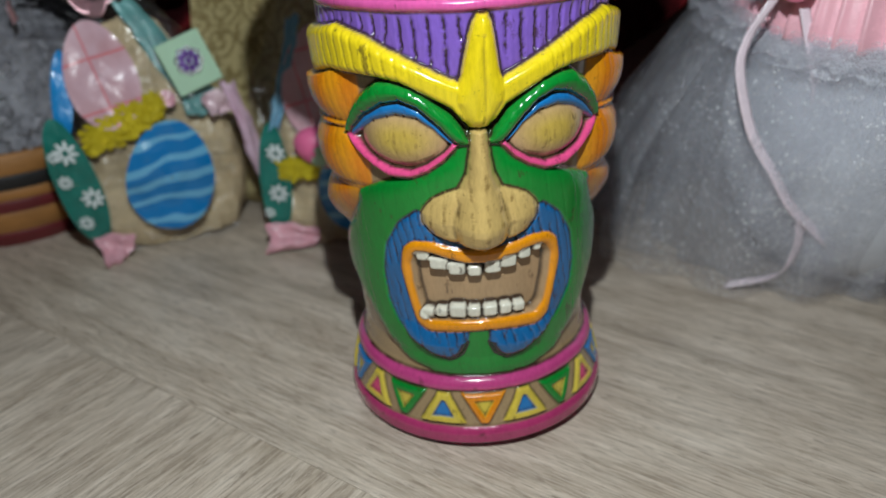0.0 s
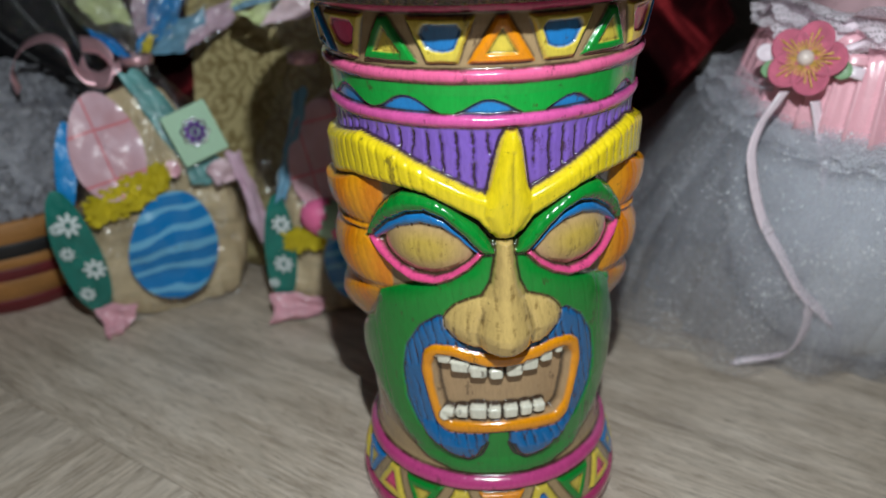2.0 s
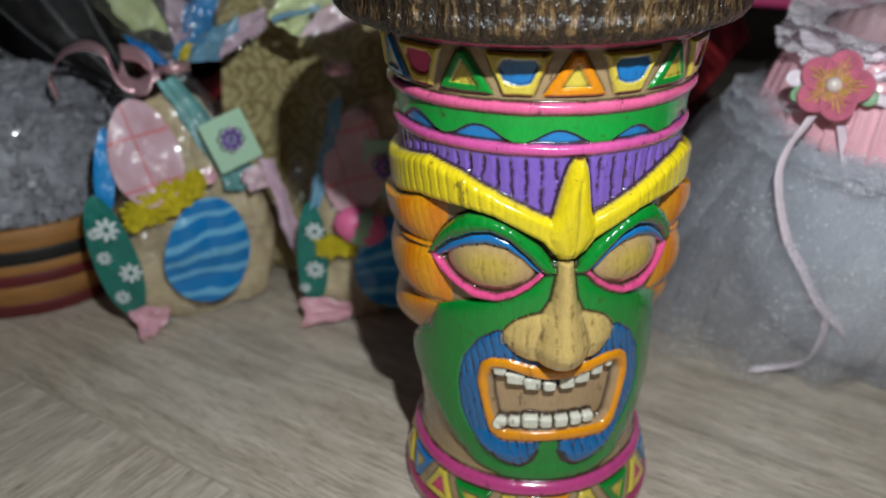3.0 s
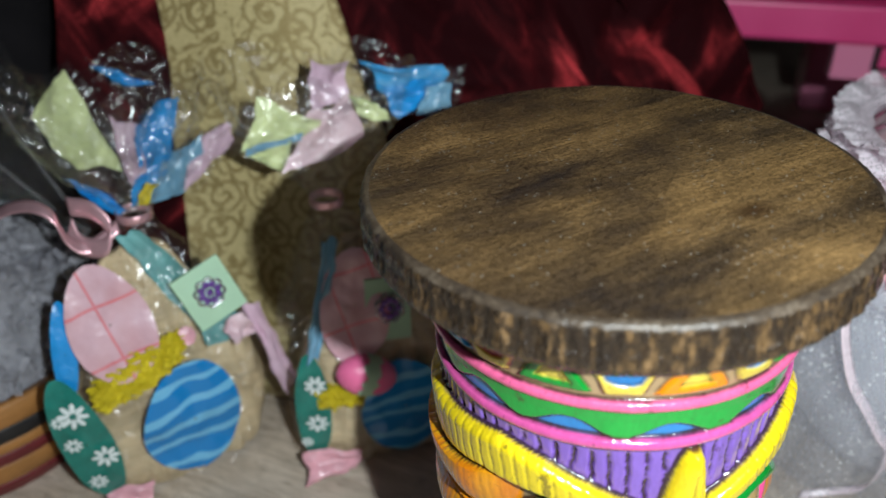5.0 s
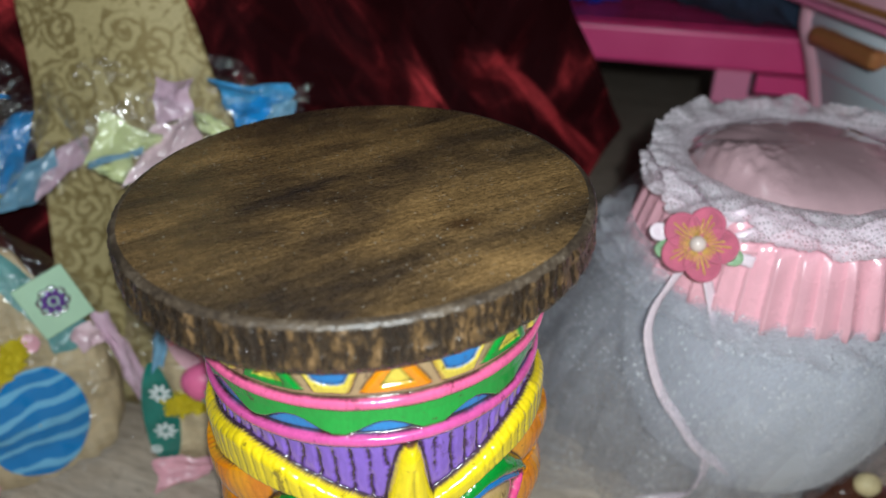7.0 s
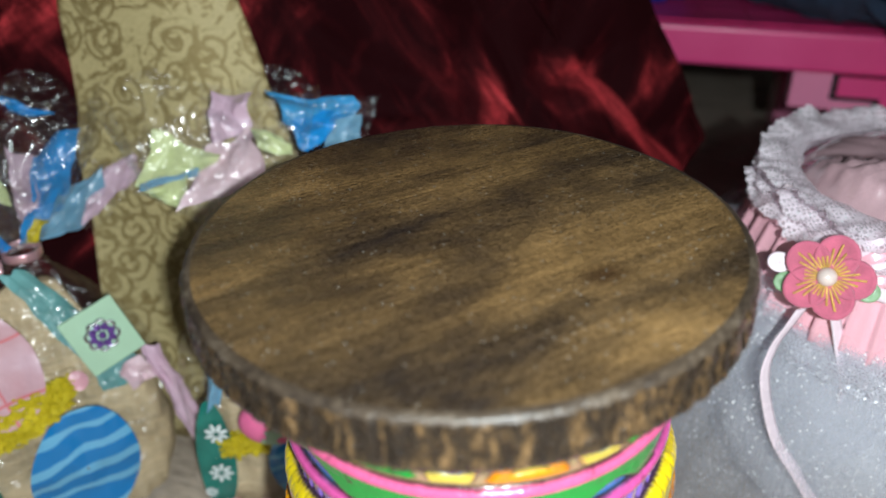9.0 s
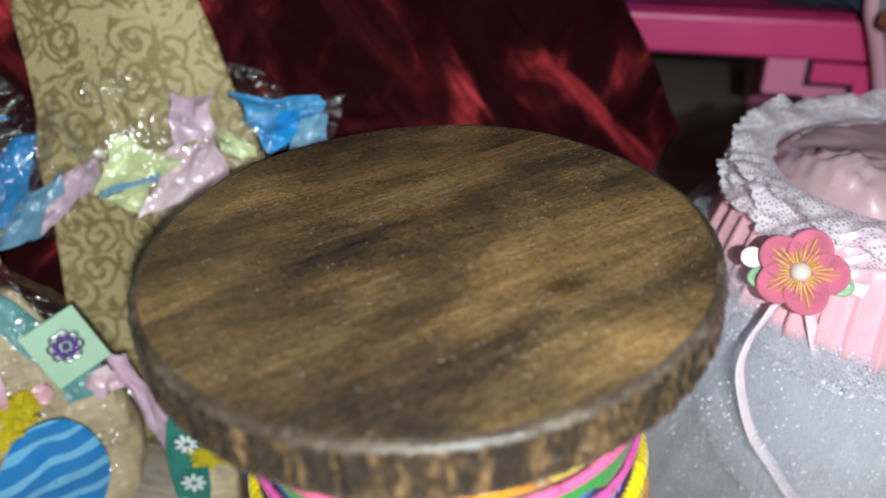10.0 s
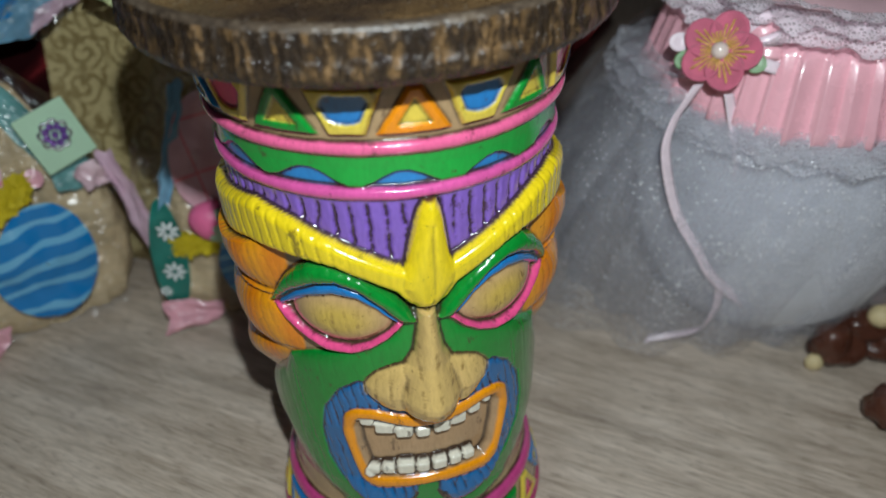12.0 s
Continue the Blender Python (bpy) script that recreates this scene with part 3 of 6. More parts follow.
# ---- the carved cup and its wooden lid ----
def seg_dist(x, z, pts):
    """Distance from points to the outline through pts, negative inside."""
    d, inside = np.full(x.shape, 1e9), np.zeros(x.shape, bool)
    for (x0, z0), (x1, z1) in zip(pts, pts[1:] + pts[:1]):
        ex, ez = x1 - x0, z1 - z0
        t = np.clip(((x - x0) * ex + (z - z0) * ez) / (ex * ex + ez * ez + 1e-9), 0, 1)
        d = np.minimum(d, np.hypot(x - x0 - t * ex, z - z0 - t * ez))
        cross = (z0 > z) != (z1 > z)
        inside ^= cross & (x < (x1 - x0) * (z - z0) / (z1 - z0 + 1e-12) + x0)
    return np.where(inside, -d, d)


def oval(x, z, cx, cz, rx, rz):
    return (np.sqrt(((x - cx) / rx) ** 2 + ((z - cz) / rz) ** 2) - 1) * min(rx, rz)


def cover(d, w=0.35):
    return np.clip(0.5 - d / w, 0, 1)


def dome(d, height, edge):
    """A rounded rise inside an outline of signed distance d."""
    t = np.clip(-d / edge, 0, 1)
    return height * np.sqrt(np.clip(1 - (1 - t) ** 2, 0, 1))


def blur(a, k):
    for axis in (0, 1):
        pad = [(0, 0), (0, 0)]
        pad[axis] = (k, k)
        b = np.pad(a, pad, mode="edge")
        c = np.cumsum(b, axis)
        c = np.concatenate([np.zeros_like(np.take(c, [0], axis)), c], axis)
        n = a.shape[axis]
        a = (np.take(c, range(2 * k + 1, 2 * k + 1 + n), axis) - np.take(c, range(0, n), axis)) / (2 * k + 1)
    return a


# the cup leans a little on the edge of its foot
CUP = pose(0.0476, 0.2774, 0.0019, 0, -2.5, 0)


def tiki_cup():
    """Sizes in millimetres: x runs round the cup from the middle of the face, z up."""
    deg = np.concatenate([np.arange(-112, 112, 0.36), np.arange(112, 248, 2.0)])
    zs = np.linspace(0, 182.6, 600)
    Z, D = np.meshgrid(zs, deg, indexing="ij")
    X = np.where(D > 180, D - 360, D) * 0.84
    A = np.abs(X)
    rnd = np.random.RandomState(4)
    wob = blur(rnd.rand(*X.shape) - 0.5, 14) * 9 + blur(rnd.rand(*X.shape) - 0.5, 5) * 1.6
    Xw, Zw = X + wob * 0.7, Z + np.roll(wob, 37, 1) * 0.7
    Aw = np.abs(Xw)
    H = np.zeros_like(X)
    C = np.zeros(X.shape + (3,))
    C[:] = (0.40, 0.27, 0.14)

    def paint(c, col):
        C[:] = C * (1 - c[..., None]) + np.asarray(col) * c[..., None]

    def grooves(step, deep, slant=0.0, sharp=6):
        w = np.abs(np.sin((Xw * 1.0 + slant * (Z - 110) + wob * 2.2) * math.pi / step))
        return -deep * (1 - w) ** sharp

    def ribs(step, deep, wide, slant=0.0):
        w = np.abs(np.sin((Xw + slant * (Z - 110) + wob * 2.0) * math.pi / step))
        return -deep * np.clip(1 - w / wide, 0, 1)

    yellow, orange, green, blue, pink, purple, tan = (0.86, 0.645, 0.015), (0.82, 0.27, 0.008), (0.004, 0.245, 0.030), (0.012, 0.185, 0.50), (0.82, 0.085, 0.26), (0.215, 0.110, 0.50), (0.50, 0.32, 0.16)
    # rolls of hair at the sides
    edge = np.interp(Z, [54, 61, 72, 82, 93, 131, 150], [97, 84, 65, 53, 40, 40, 40])
    side = np.clip((Aw - edge) / 1.0, 0, 1) * ((Z > 56) & (Z < 131))
    swell = np.clip((A - edge) / 20.0, 0, 1)
    swell = np.sin(swell * math.pi / 2)
    streak = np.clip(0.5 + 2.2 * blur(rnd.rand(*X.shape) - 0.5, 3) + 0.5 * np.sin(X / 2.1 + wob), 0, 1)
    drop = 0.05 * np.clip(A - 40, 0, 40)
    for c, half in ((122.5, 10.8), (102.0, 11.4), (80.0, 11.4)):
        t = np.clip(1 - ((Zw - c + drop) / half) ** 2, 0, 1)
        H += side * 7.4 * swell * np.sqrt(t)
    C[:] = C * (1 - side[..., None]) + side[..., None] * ((1 - streak[..., None] * 0.34) * np.array((0.74, 0.215, 0.006)) + streak[..., None] * 0.34 * np.array((0.78, 0.46, 0.016)))
    H += side * grooves(2.6, 0.42, 0.12) * np.clip(swell * 2.5, 0, 1)
    # green cheeks and chin
    d = seg_dist(Aw, Zw, [(-5, 25.4), (20, 25.8), (31, 28), (41, 33.5), (51, 44), (61, 51), (78, 54), (95, 57), (84, 61), (66, 71), (55, 78), (47, 90), (40, 93), (30, 97), (10, 106), (5, 114), (-5, 115)])
    paint(cover(d), green)
    H += dome(d, 2.2, 7) + cover(d) * grooves(6.5, 0.18, 0.2, 10)
    # purple brow panels
    b1 = np.interp(Aw, [0, 8, 16.8, 33.6, 46, 67, 95], [127, 129.7, 134, 141.5, 144, 140, 138])
    d = np.maximum(b1 - Zw, Zw - 148.6)
    paint(cover(d), purple)
    H = np.where(d < 0, 0.6, H) + cover(d + 0.9, 1.2) * ribs(4.4, 1.7, 0.62) * np.clip(0.75 + blur(rnd.rand(*X.shape) - 0.5, 9) * 18, 0, 1) * np.clip((147.6 - Z) / 2, 0, 1)
    # yellow brow and its spike
    b2 = np.interp(Aw, [0, 5, 7.7, 10.5, 15, 23, 30, 40, 50, 65, 95], [114, 116.6, 120.6, 122.2, 124.6, 128.2, 129.3, 129.6, 129.2, 125, 122])
    d = np.maximum(b2 - Zw, Zw - b1)
    paint(cover(d), yellow)
    H = np.where(d < 0, 1.2 + dome(d, 3.4, 3.0), H) + cover(d) * grooves(3.4, 0.7, 0.1, 6) * np.clip((A - 14) / 10, 0, 1)
    lean = np.abs(Xw - np.clip(0.048 * (Z - 114), 0, 1.7))
    d = seg_dist(lean, Zw, [(-3, 148.6), (1.3, 148.2), (2.9, 145.4), (4.0, 141), (5.0, 136), (6.0, 130.5), (7.8, 126.5), (8.0, 122.5), (5.3, 117.5), (2.9, 114.6), (-3, 113.6)])
    paint(cover(d), yellow)
    H = np.where(d < 0, np.maximum(H, 0.4 + dome(d, 5.6, 5.0)), H) - cover(d) * 0.55 * np.exp(-((Xw - 1.6) / 0.5) ** 2) * ((Z < 142) & (Z > 116))
    # eyes: lids that slant down to the nose
    ex, ez = 25.8, 110.2
    eye_top = np.interp(Aw, [8.0, 9.8, 13.7, 19, 25.6, 33.5, 39, 43.5, 45.5], [109, 110.4, 114.4, 117.4, 118.2, 116.0, 112.8, 109.8, 108.5])
    eye_low = np.interp(Aw, [8.0, 10.6, 16.3, 22, 30, 36.8, 42, 45.5], [110, 107.2, 103.3, 101.1, 101.4, 104.0, 107.6, 110])
    blue_top = np.interp(Aw, [6.5, 8.8, 12.8, 17.8, 23.5, 30, 38.3, 44.5, 47.5], [109, 111.2, 115.8, 120.3, 122.3, 121.0, 116.5, 111.6, 108.5])
    pink_low = np.interp(Aw, [5.0, 6.5, 11, 16, 21.8, 30, 36, 43, 47.5, 49], [111, 109.0, 104, 100.5, 98.2, 97.7, 100.2, 104, 108.5, 111])
    lid_top = np.interp(Aw, [3.6, 4.9, 8.8, 14, 19.5, 26, 31, 36, 41, 45, 48.5, 50.5], [112.0, 114.6, 119.6, 124.0, 127.5, 128.7, 128.3, 125.5, 121, 116, 110, 107])
    eye = blur(np.maximum(Zw - eye_top, eye_low - Zw) * 0.85, 2)
    lid = np.maximum(np.maximum(Zw - lid_top, blue_top - Zw) * 0.8, 109.0 - Zw)
    paint(cover(lid), green)
    H = np.where(lid < 0, 0.6 + dome(lid, 4.2, 3.4), H) + cover(lid) * grooves(3.2, 0.4, 0.3, 8)
    d = np.maximum(np.maximum(Zw - blue_top, eye_top - Zw) * 0.8, 108.8 - Zw)
    paint(cover(d), blue)
    H = np.where(d < 0, 1.2 + dome(d, 1.7, 1.5), H)
    d = np.maximum(np.maximum(Zw - eye_low, pink_low - Zw) * 0.85, Zw - 110.6)
    paint(cover(d), pink)
    H = np.where(d < 0, 0.8 + dome(d, 2.7, 1.7), H) + cover(d) * grooves(2.8, 0.3, 0.6, 8)
    paint(cover(eye), tan)
    H = np.where(eye < 0, 0.2, H)
    ball = np.clip(1 - ((Aw - ex + 0.3) / 16.5) ** 2 - ((Zw - ez) / 9.0) ** 2, 0, 1)
    H = np.where(eye < 0, np.maximum(H, 0.2 + 3.8 * ball ** 0.7), H)
    d = oval(Aw, Zw, ex - 0.6, ez - 0.2, 13.4, 7.0)
    crease = (np.abs(d) - 0.3 - 0.5 * np.clip(ez - 4 - Z, 0, 1)) + np.where(Zw < ez - 2.5, 0, 9)
    paint(cover(crease) * np.clip(0.5 + blur(rnd.rand(*X.shape) - 0.5, 6) * 12, 0, 0.85), (0.10, 0.05, 0.02))
    d = oval(Aw, Zw, ex - 1.5, ez + 0.2, 9.0, 5.0)
    paint(cover(d, 5.0) * 0.75, (0.60, 0.42, 0.05))
    paint(cover(d, 4.0) * np.clip(blur(rnd.rand(*X.shape) - 0.5, 2) * 6 + np.sin(X * 1.9 + wob * 3) - 0.75, 0, 1) * 0.7, (0.26, 0.15, 0.04))
    H += cover(d) * grooves(4.5, 0.25, 0.15, 8)
    # moustache and beard
    chin = np.abs(Xw + 2.2 * np.clip((56 - Z) / 16, 0, 1))
    d = seg_dist(chin, Zw, [(-5, 75), (8, 78), (15, 84), (21.5, 88), (29, 82.5), (35.5, 73.5), (37.8, 63), (36.6, 53), (31.5, 44.5), (25, 38), (17.5, 33.5), (10.5, 32.2), (6, 34.5), (3.8, 39), (3.3, 47), (-5, 47)])
    d = blur(d, 4)
    paint(cover(d), (0.012, 0.135, 0.36))
    H = np.where(d < 0, 0.9 + dome(d, 1.3, 2.6) + dome(d, 2.8, 5) * np.clip((46 - Z) / 7, 0, 1), H) + cover(d + 0.4) * ribs(3.4, 1.2, 0.55, 0.25) * np.clip(0.5 + blur(rnd.rand(*X.shape) - 0.5, 8) * 16, 0, 1)
    # black outline; its wide foot also paints the shade under the beard's lobes
    line = np.abs(d + np.where(Z < 40, 0.9, 0.35)) - np.where(Z < 40, 1.5, 0.4)
    paint(cover(line) * np.where(Z < 40, 0.95, np.clip(0.4 + blur(rnd.rand(*X.shape) - 0.5, 8) * 14, 0, 0.9)), (0.012, 0.012, 0.02))
    # nose
    w = np.interp(Z, [75.4, 76.8, 78.3, 80, 83.5, 87, 89.5, 92, 94, 96, 100.5, 106, 112, 115], [2.5, 7.5, 13.0, 17.0, 20.0, 20.3, 18.8, 16.3, 12.8, 7.4, 4.6, 3.6, 2.9, 2.4])
    d = np.maximum(np.maximum((Aw - w) * 0.75, Zw - 114.3), 75.6 - Zw)
    paint(cover(d), (0.66, 0.45, 0.16))
    flat = np.interp(Z, [75, 79.5, 85, 91, 97, 114], [3.5, 6.4, 7.2, 6.0, 4.6, 3.6]) * np.sqrt(np.clip(1 - (Aw / (w + 0.05)) ** 2, 0, 1))
    ridge = np.interp(Z, [75, 78.5, 83, 90, 104, 114], [1.8, 4.6, 6.0, 5.0, 3.4, 2.0]) * np.exp(-(Aw / np.interp(Z, [75, 84, 96, 114], [6.2, 6.0, 4.4, 3.0])) ** 2)
    crease = 1.3 * np.exp(-((Aw - np.interp(Z, [75, 84, 93], [7.5, 8.5, 6.5])) / 1.5) ** 2) * np.clip((95 - Z) / 6, 0, 1) * np.clip((Z - 75) / 3, 0, 1)
    H = np.where(d < 0, np.maximum(flat + ridge - crease, 0.3), H) + cover(d) * grooves(4.6, 0.4, 0.1, 9)
    paint(cover(d, 3.0) * np.clip(blur(rnd.rand(*X.shape) - 0.5, 2) * 6 + np.sin(X * 1.5 + wob * 3) - 0.8, 0, 1) * 0.75, (0.24, 0.14, 0.04))
    # mouth frame, hollow and teeth
    d = seg_dist(Aw, Zw, [(-5, 74.2), (7.4, 75.3), (17, 77.4), (24, 76.8), (28, 73.5), (29.3, 66), (27, 56), (24.6, 46.2), (20.5, 43.6), (-5, 44.6)])
    hole = seg_dist(Aw, Zw, [(-5, 69.6), (6, 70.0), (11, 71.4), (17.5, 73.2), (23, 72.6), (25.3, 69), (24.6, 61), (22.4, 51.5), (19, 48.2), (-5, 49.0)])
    d, hole = blur(d, 5), blur(hole, 4)
    paint(cover(d), (0.86, 0.31, 0.006))
    H = np.where(d < 0, 2.0 + dome(np.maximum(d, -hole), 1.5, 2.0), H)
    paint(cover(hole), (0.44, 0.28, 0.15))
    H = np.where(hole < 0, 2.2 - 3.2 * np.clip(-hole / 1.6, 0, 1), H)
    teeth = [(-20.6, 71.6, 2.5, 1.9), (-15.0, 69.3, 3.3, 2.4), (-8.8, 67.8, 2.9, 2.5), (-2.8, 66.9, 2.5, 2.2), (3.6, 67.8, 2.9, 2.4), (9.2, 69.2, 2.8, 2.4), (14.9, 70.9, 2.4, 2.1), (19.8, 72.0, 1.7, 1.5)]
    teeth += [(-20.0, 50.6, 2.4, 1.7), (-15.0, 51.2, 2.4, 1.9), (-9.2, 51.7, 3.0, 2.5), (-3.4, 51.6, 2.4, 2.2), (2.4, 51.6, 2.7, 2.3), (8.0, 51.6, 2.3, 2.2), (13.0, 51.6, 2.3, 2.0)]
    for cx, cz, wide, tall in teeth:
        wide, tall = wide * 1.1, tall * 1.08
        d = np.maximum(np.abs(Xw - cx) - wide, np.abs(Zw - cz) - tall)
        d = np.maximum(d, (np.abs(Xw - cx) + np.abs(Zw - cz)) - wide - tall + 1.0)
        paint(cover(d - 0.55) * 0.7, (0.07, 0.04, 0.025))
        paint(cover(d), (0.78, 0.74, 0.62))
        H = np.where(d < 0, np.maximum(H, 0.3 + dome(d, 2.3, 1.2)), H)
    # bands above the brow
    ID, names = np.zeros(X.shape, np.int32), {0: "carved_face"}
    d = np.maximum(151.6 - Zw, Zw - 160.4)
    paint(cover(d), (0.006, 0.34, 0.045))
    H = np.where(d < 0, 0.6, H)
    wave = 153.4 + 2.3 * np.cos((X + 4.0) * 2 * math.pi / 24) - 0.02 * X
    d = np.maximum(151.0 - Z, Zw - wave)
    paint(cover(d), (0.02, 0.22, 0.55))
    H = np.where(d < 0, -0.3, H)
    paint(cover(np.abs(Zw - wave) - 0.3) * (Z > 151) * 0.8, (0.008, 0.02, 0.02))
    for c, half, col, rise in ((149.8, 1.9, (0.68, 0.10, 0.34), 1.9), (162.2, 1.9, (0.80, 0.13, 0.30), 1.9), (180.9, 1.6, pink, 0.8), (22.6, 2.5, (0.58, 0.065, 0.24), 1.8)):
        d = np.abs(Zw - c) - half
        paint(cover(d), col)
        H = np.where(d < 0, dome(d, rise, half), H)
        line = np.abs(np.abs(Zw - c) - half - 0.1) - 0.32
        paint(cover(line) * np.clip(0.55 + blur(rnd.rand(*X.shape) - 0.5, 8) * 14, 0, 1), (0.06, 0.008, 0.016))
        names[len(names)] = "painted_ring"
        ID[np.abs(Z - c) < half + 0.3] = len(names) - 1
    d = Zw - 7.4
    paint(cover(d), (0.48, 0.045, 0.16))
    names[len(names)] = "foot_rim"
    ID[Z < 7.4] = len(names) - 1
    H = np.where(Z < 7.4, dome(np.maximum(d, -Z - 1.0), 1.2, 3.0), H)
    # rows of triangles
    for i in range(-10, 10):
        cx = ((i * 18.0 - 1.2 + 180) % 360 - 180) * 0.84
        k = abs(i) % 6
        straw = (0.70, 0.53, 0.07)
        outer = (orange, straw, green, straw, blue, straw)[k]
        inner = (straw, blue, straw, (0.80, 0.05, 0.20), straw, orange)[k]
        for z0, z1, up in ((165.6, 178.6, k % 2 == 0), (8.2, 19.8, k % 2 == 1)):
            lo, hi = (z0, z1) if up else (z1, z0)
            tip = 1.6 if k % 2 == 0 else 4.4 if z0 > 99 else 2.4
            t = [(cx - 9.2, lo), (cx + 9.2, lo), (cx + tip, hi), (cx - tip, hi)]
            near = np.abs(X - cx) < 12
            d = np.full(X.shape, 9.0)
            d[near] = seg_dist(Xw[near], Zw[near], t) + 0.3
            paint(cover(d), outer)
            H = np.where(d < 0, 1.4 * np.clip(-d / 0.6, 0, 1), H)
            mz = lo + (hi - lo) * 0.40
            inset = np.maximum(d + 1.9, oval(Xw, Zw, cx + rnd.uniform(-0.4, 0.4), mz, 5.4, 4.4) * 0.9) if k % 2 and z0 > 99 else d + 2.7
            paint(cover(inset, 0.5), inner)
            H = np.where(inset < 0, 0.55, H)
            names[len(names)] = "painted_triangle"
            ID[d < 0] = len(names) - 1
    # hollows of the relief and random specks are tinted dark
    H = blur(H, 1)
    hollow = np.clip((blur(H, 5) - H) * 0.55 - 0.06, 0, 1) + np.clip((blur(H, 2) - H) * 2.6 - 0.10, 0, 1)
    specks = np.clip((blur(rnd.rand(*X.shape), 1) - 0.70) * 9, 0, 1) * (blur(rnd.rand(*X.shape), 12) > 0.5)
    dark_tint = np.clip(hollow * 1.25 + specks * 0.5, 0, 0.92)
    C[:] = C * (1 - dark_tint[..., None]) + np.array((0.035, 0.018, 0.012)) * dark_tint[..., None]
    body = np.interp(Z, [0, 1.5, 5, 12, 20, 27, 33, 42, 55, 75, 90, 115, 130, 150, 157, 165, 176, 181.4, 182.6], [46.6, 48, 48.3, 46.8, 44.6, 42.2, 41.6, 42.6, 43.4, 43.9, 44.6, 45.6, 47.2, 48.4, 49, 50.4, 52.4, 53, 52]) + H
    ang = np.radians(D + 8.0)
    P = np.stack([body * np.sin(ang), -body * np.cos(ang) + 6.6 * Z / 170, Z], -1) / 1000
    n, m = X.shape
    verts = np.vstack([P.reshape(-1, 3), P[-1] * np.array((0.9, 0.9, 1)) + np.array((0, 0.0007, 0)), P[-1] * np.array((0.6, 0.6, 0.85)), P[0] * np.array((0.05, 0.05, 1))])
    quads = grid_quads(n + 2, m, True)
    k = np.arange(m)
    last, foot = (n + 2) * m, (k + 1) % m
    quads = np.vstack([quads, np.stack([k, k + last, foot + last, foot], -1)])
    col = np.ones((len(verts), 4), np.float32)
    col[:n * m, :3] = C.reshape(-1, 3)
    col[n * m:, :3] = (0.03, 0.02, 0.015)
    ident = np.zeros(len(verts), np.int32)
    ident[:n * m] = ID.reshape(-1)
    # normals of the whole form, shared by its parts
    e1, e2 = verts[quads[:, 2]] - verts[quads[:, 0]], verts[quads[:, 3]] - verts[quads[:, 1]]
    fn, vn = np.cross(e1, e2), np.zeros_like(verts)
    for c in range(4):
        np.add.at(vn, quads[:, c], fn)
    vn /= np.linalg.norm(vn, axis=1)[:, None] + 1e-12
    cup = base("tiki_cup", CUP, "glossy hand-painted carved tiki cup with bared teeth", "tiki cup")
    owner = ident[quads[:, 0]]
    for key in sorted(set(owner.tolist())):
        q = quads[owner == key]
        used, flat = np.unique(q, return_inverse=True)
        name = names[key]
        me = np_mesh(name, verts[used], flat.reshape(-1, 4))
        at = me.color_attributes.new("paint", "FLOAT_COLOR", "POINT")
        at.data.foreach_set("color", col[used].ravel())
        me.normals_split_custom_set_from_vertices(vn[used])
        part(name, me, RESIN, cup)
    return cup


def wooden_disc():
    seg, turn = 420, Matrix.Rotation(radians(-25), 4, "Z")
    ang = np.linspace(0, 2 * math.pi, seg, endpoint=False)
    ridge = np.array([noise.noise(Vector((math.cos(a) * 30, math.sin(a) * 30, 0))) for a in ang]) * 0.0009
    shape = np.array([noise.noise(Vector((math.cos(a) * 1.3, math.sin(a) * 1.3, 4.0))) for a in ang]) * 0.0012
    rx, ry = 0.0656, 0.0698

    def row(dr, z, full):
        return [((rx + dr + shape[i] + ridge[i] * full + full * 0.00025 * noise.noise(Vector((math.cos(a) * 40, math.sin(a) * 40, z * 500)))) * math.cos(a), (ry + dr + shape[i] + ridge[i] * full) * math.sin(a), z + (1 - full) * 0.00012 * noise.noise(Vector((math.cos(a) * 9, math.sin(a) * 9, 2)))) for i, a in enumerate(ang)]

    under = [[(p[0] * 0.03, p[1] * 0.03, -0.0002) for p in row(-0.009, 0, 0)], row(-0.009, -0.0002, 0.2), row(-0.0035, 0.0, 0.2), row(-0.0015, 0.0008, 0.4), row(-0.0003, 0.0024, 1)]
    side = [row(0.0001 + 0.0003 * math.sin(i), 0.0024 + i * 0.0012, 1) for i in range(1, 8)] + [row(-0.0001, 0.0128, 0.8)]
    bevel = [row(-0.0001, 0.0128, 0.8), row(-0.0003, 0.0134, 0.4), row(-0.0008, 0.0139, 0.2), row(-0.0014, 0.01415, 0.1), row(-0.0022, 0.0142, 0)]
    flat = [row(-0.0022, 0.0142, 0), row(-0.0045, 0.0143, 0)]
    for f in np.linspace(0.9, 0.0005, 16):
        flat.append([((rx - 0.0045 + shape[i]) * f * math.cos(a), (ry - 0.0045 + shape[i]) * f * math.sin(a), 0.0143 + 0.00012 * noise.noise(Vector((math.cos(a) * f * 5, math.sin(a) * f * 5, 0)))) for i, a in enumerate(ang)])
    place = CUP @ pose(-0.0018, 0.0083, 0.1837, 1.0) @ Matrix.Rotation(radians(25), 4, "Z")
    disc = base("wooden_disc", place, "round dark-stained wooden disc with ridged edge on the tiki cup", "wooden disc")
    for name, rows, material, label in (("ridged_edge", under + side, LID_EDGE, "rough ridged bark-brown edge"), ("sheen_rim", bevel, LID_RIM, "upper rim with a painted greyish sheen"), ("top_face", flat, LID_TOP, "dark walnut-stained flat top")):
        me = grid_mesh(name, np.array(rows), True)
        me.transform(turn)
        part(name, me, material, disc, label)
    return disc


tiki_cup()
wooden_disc()


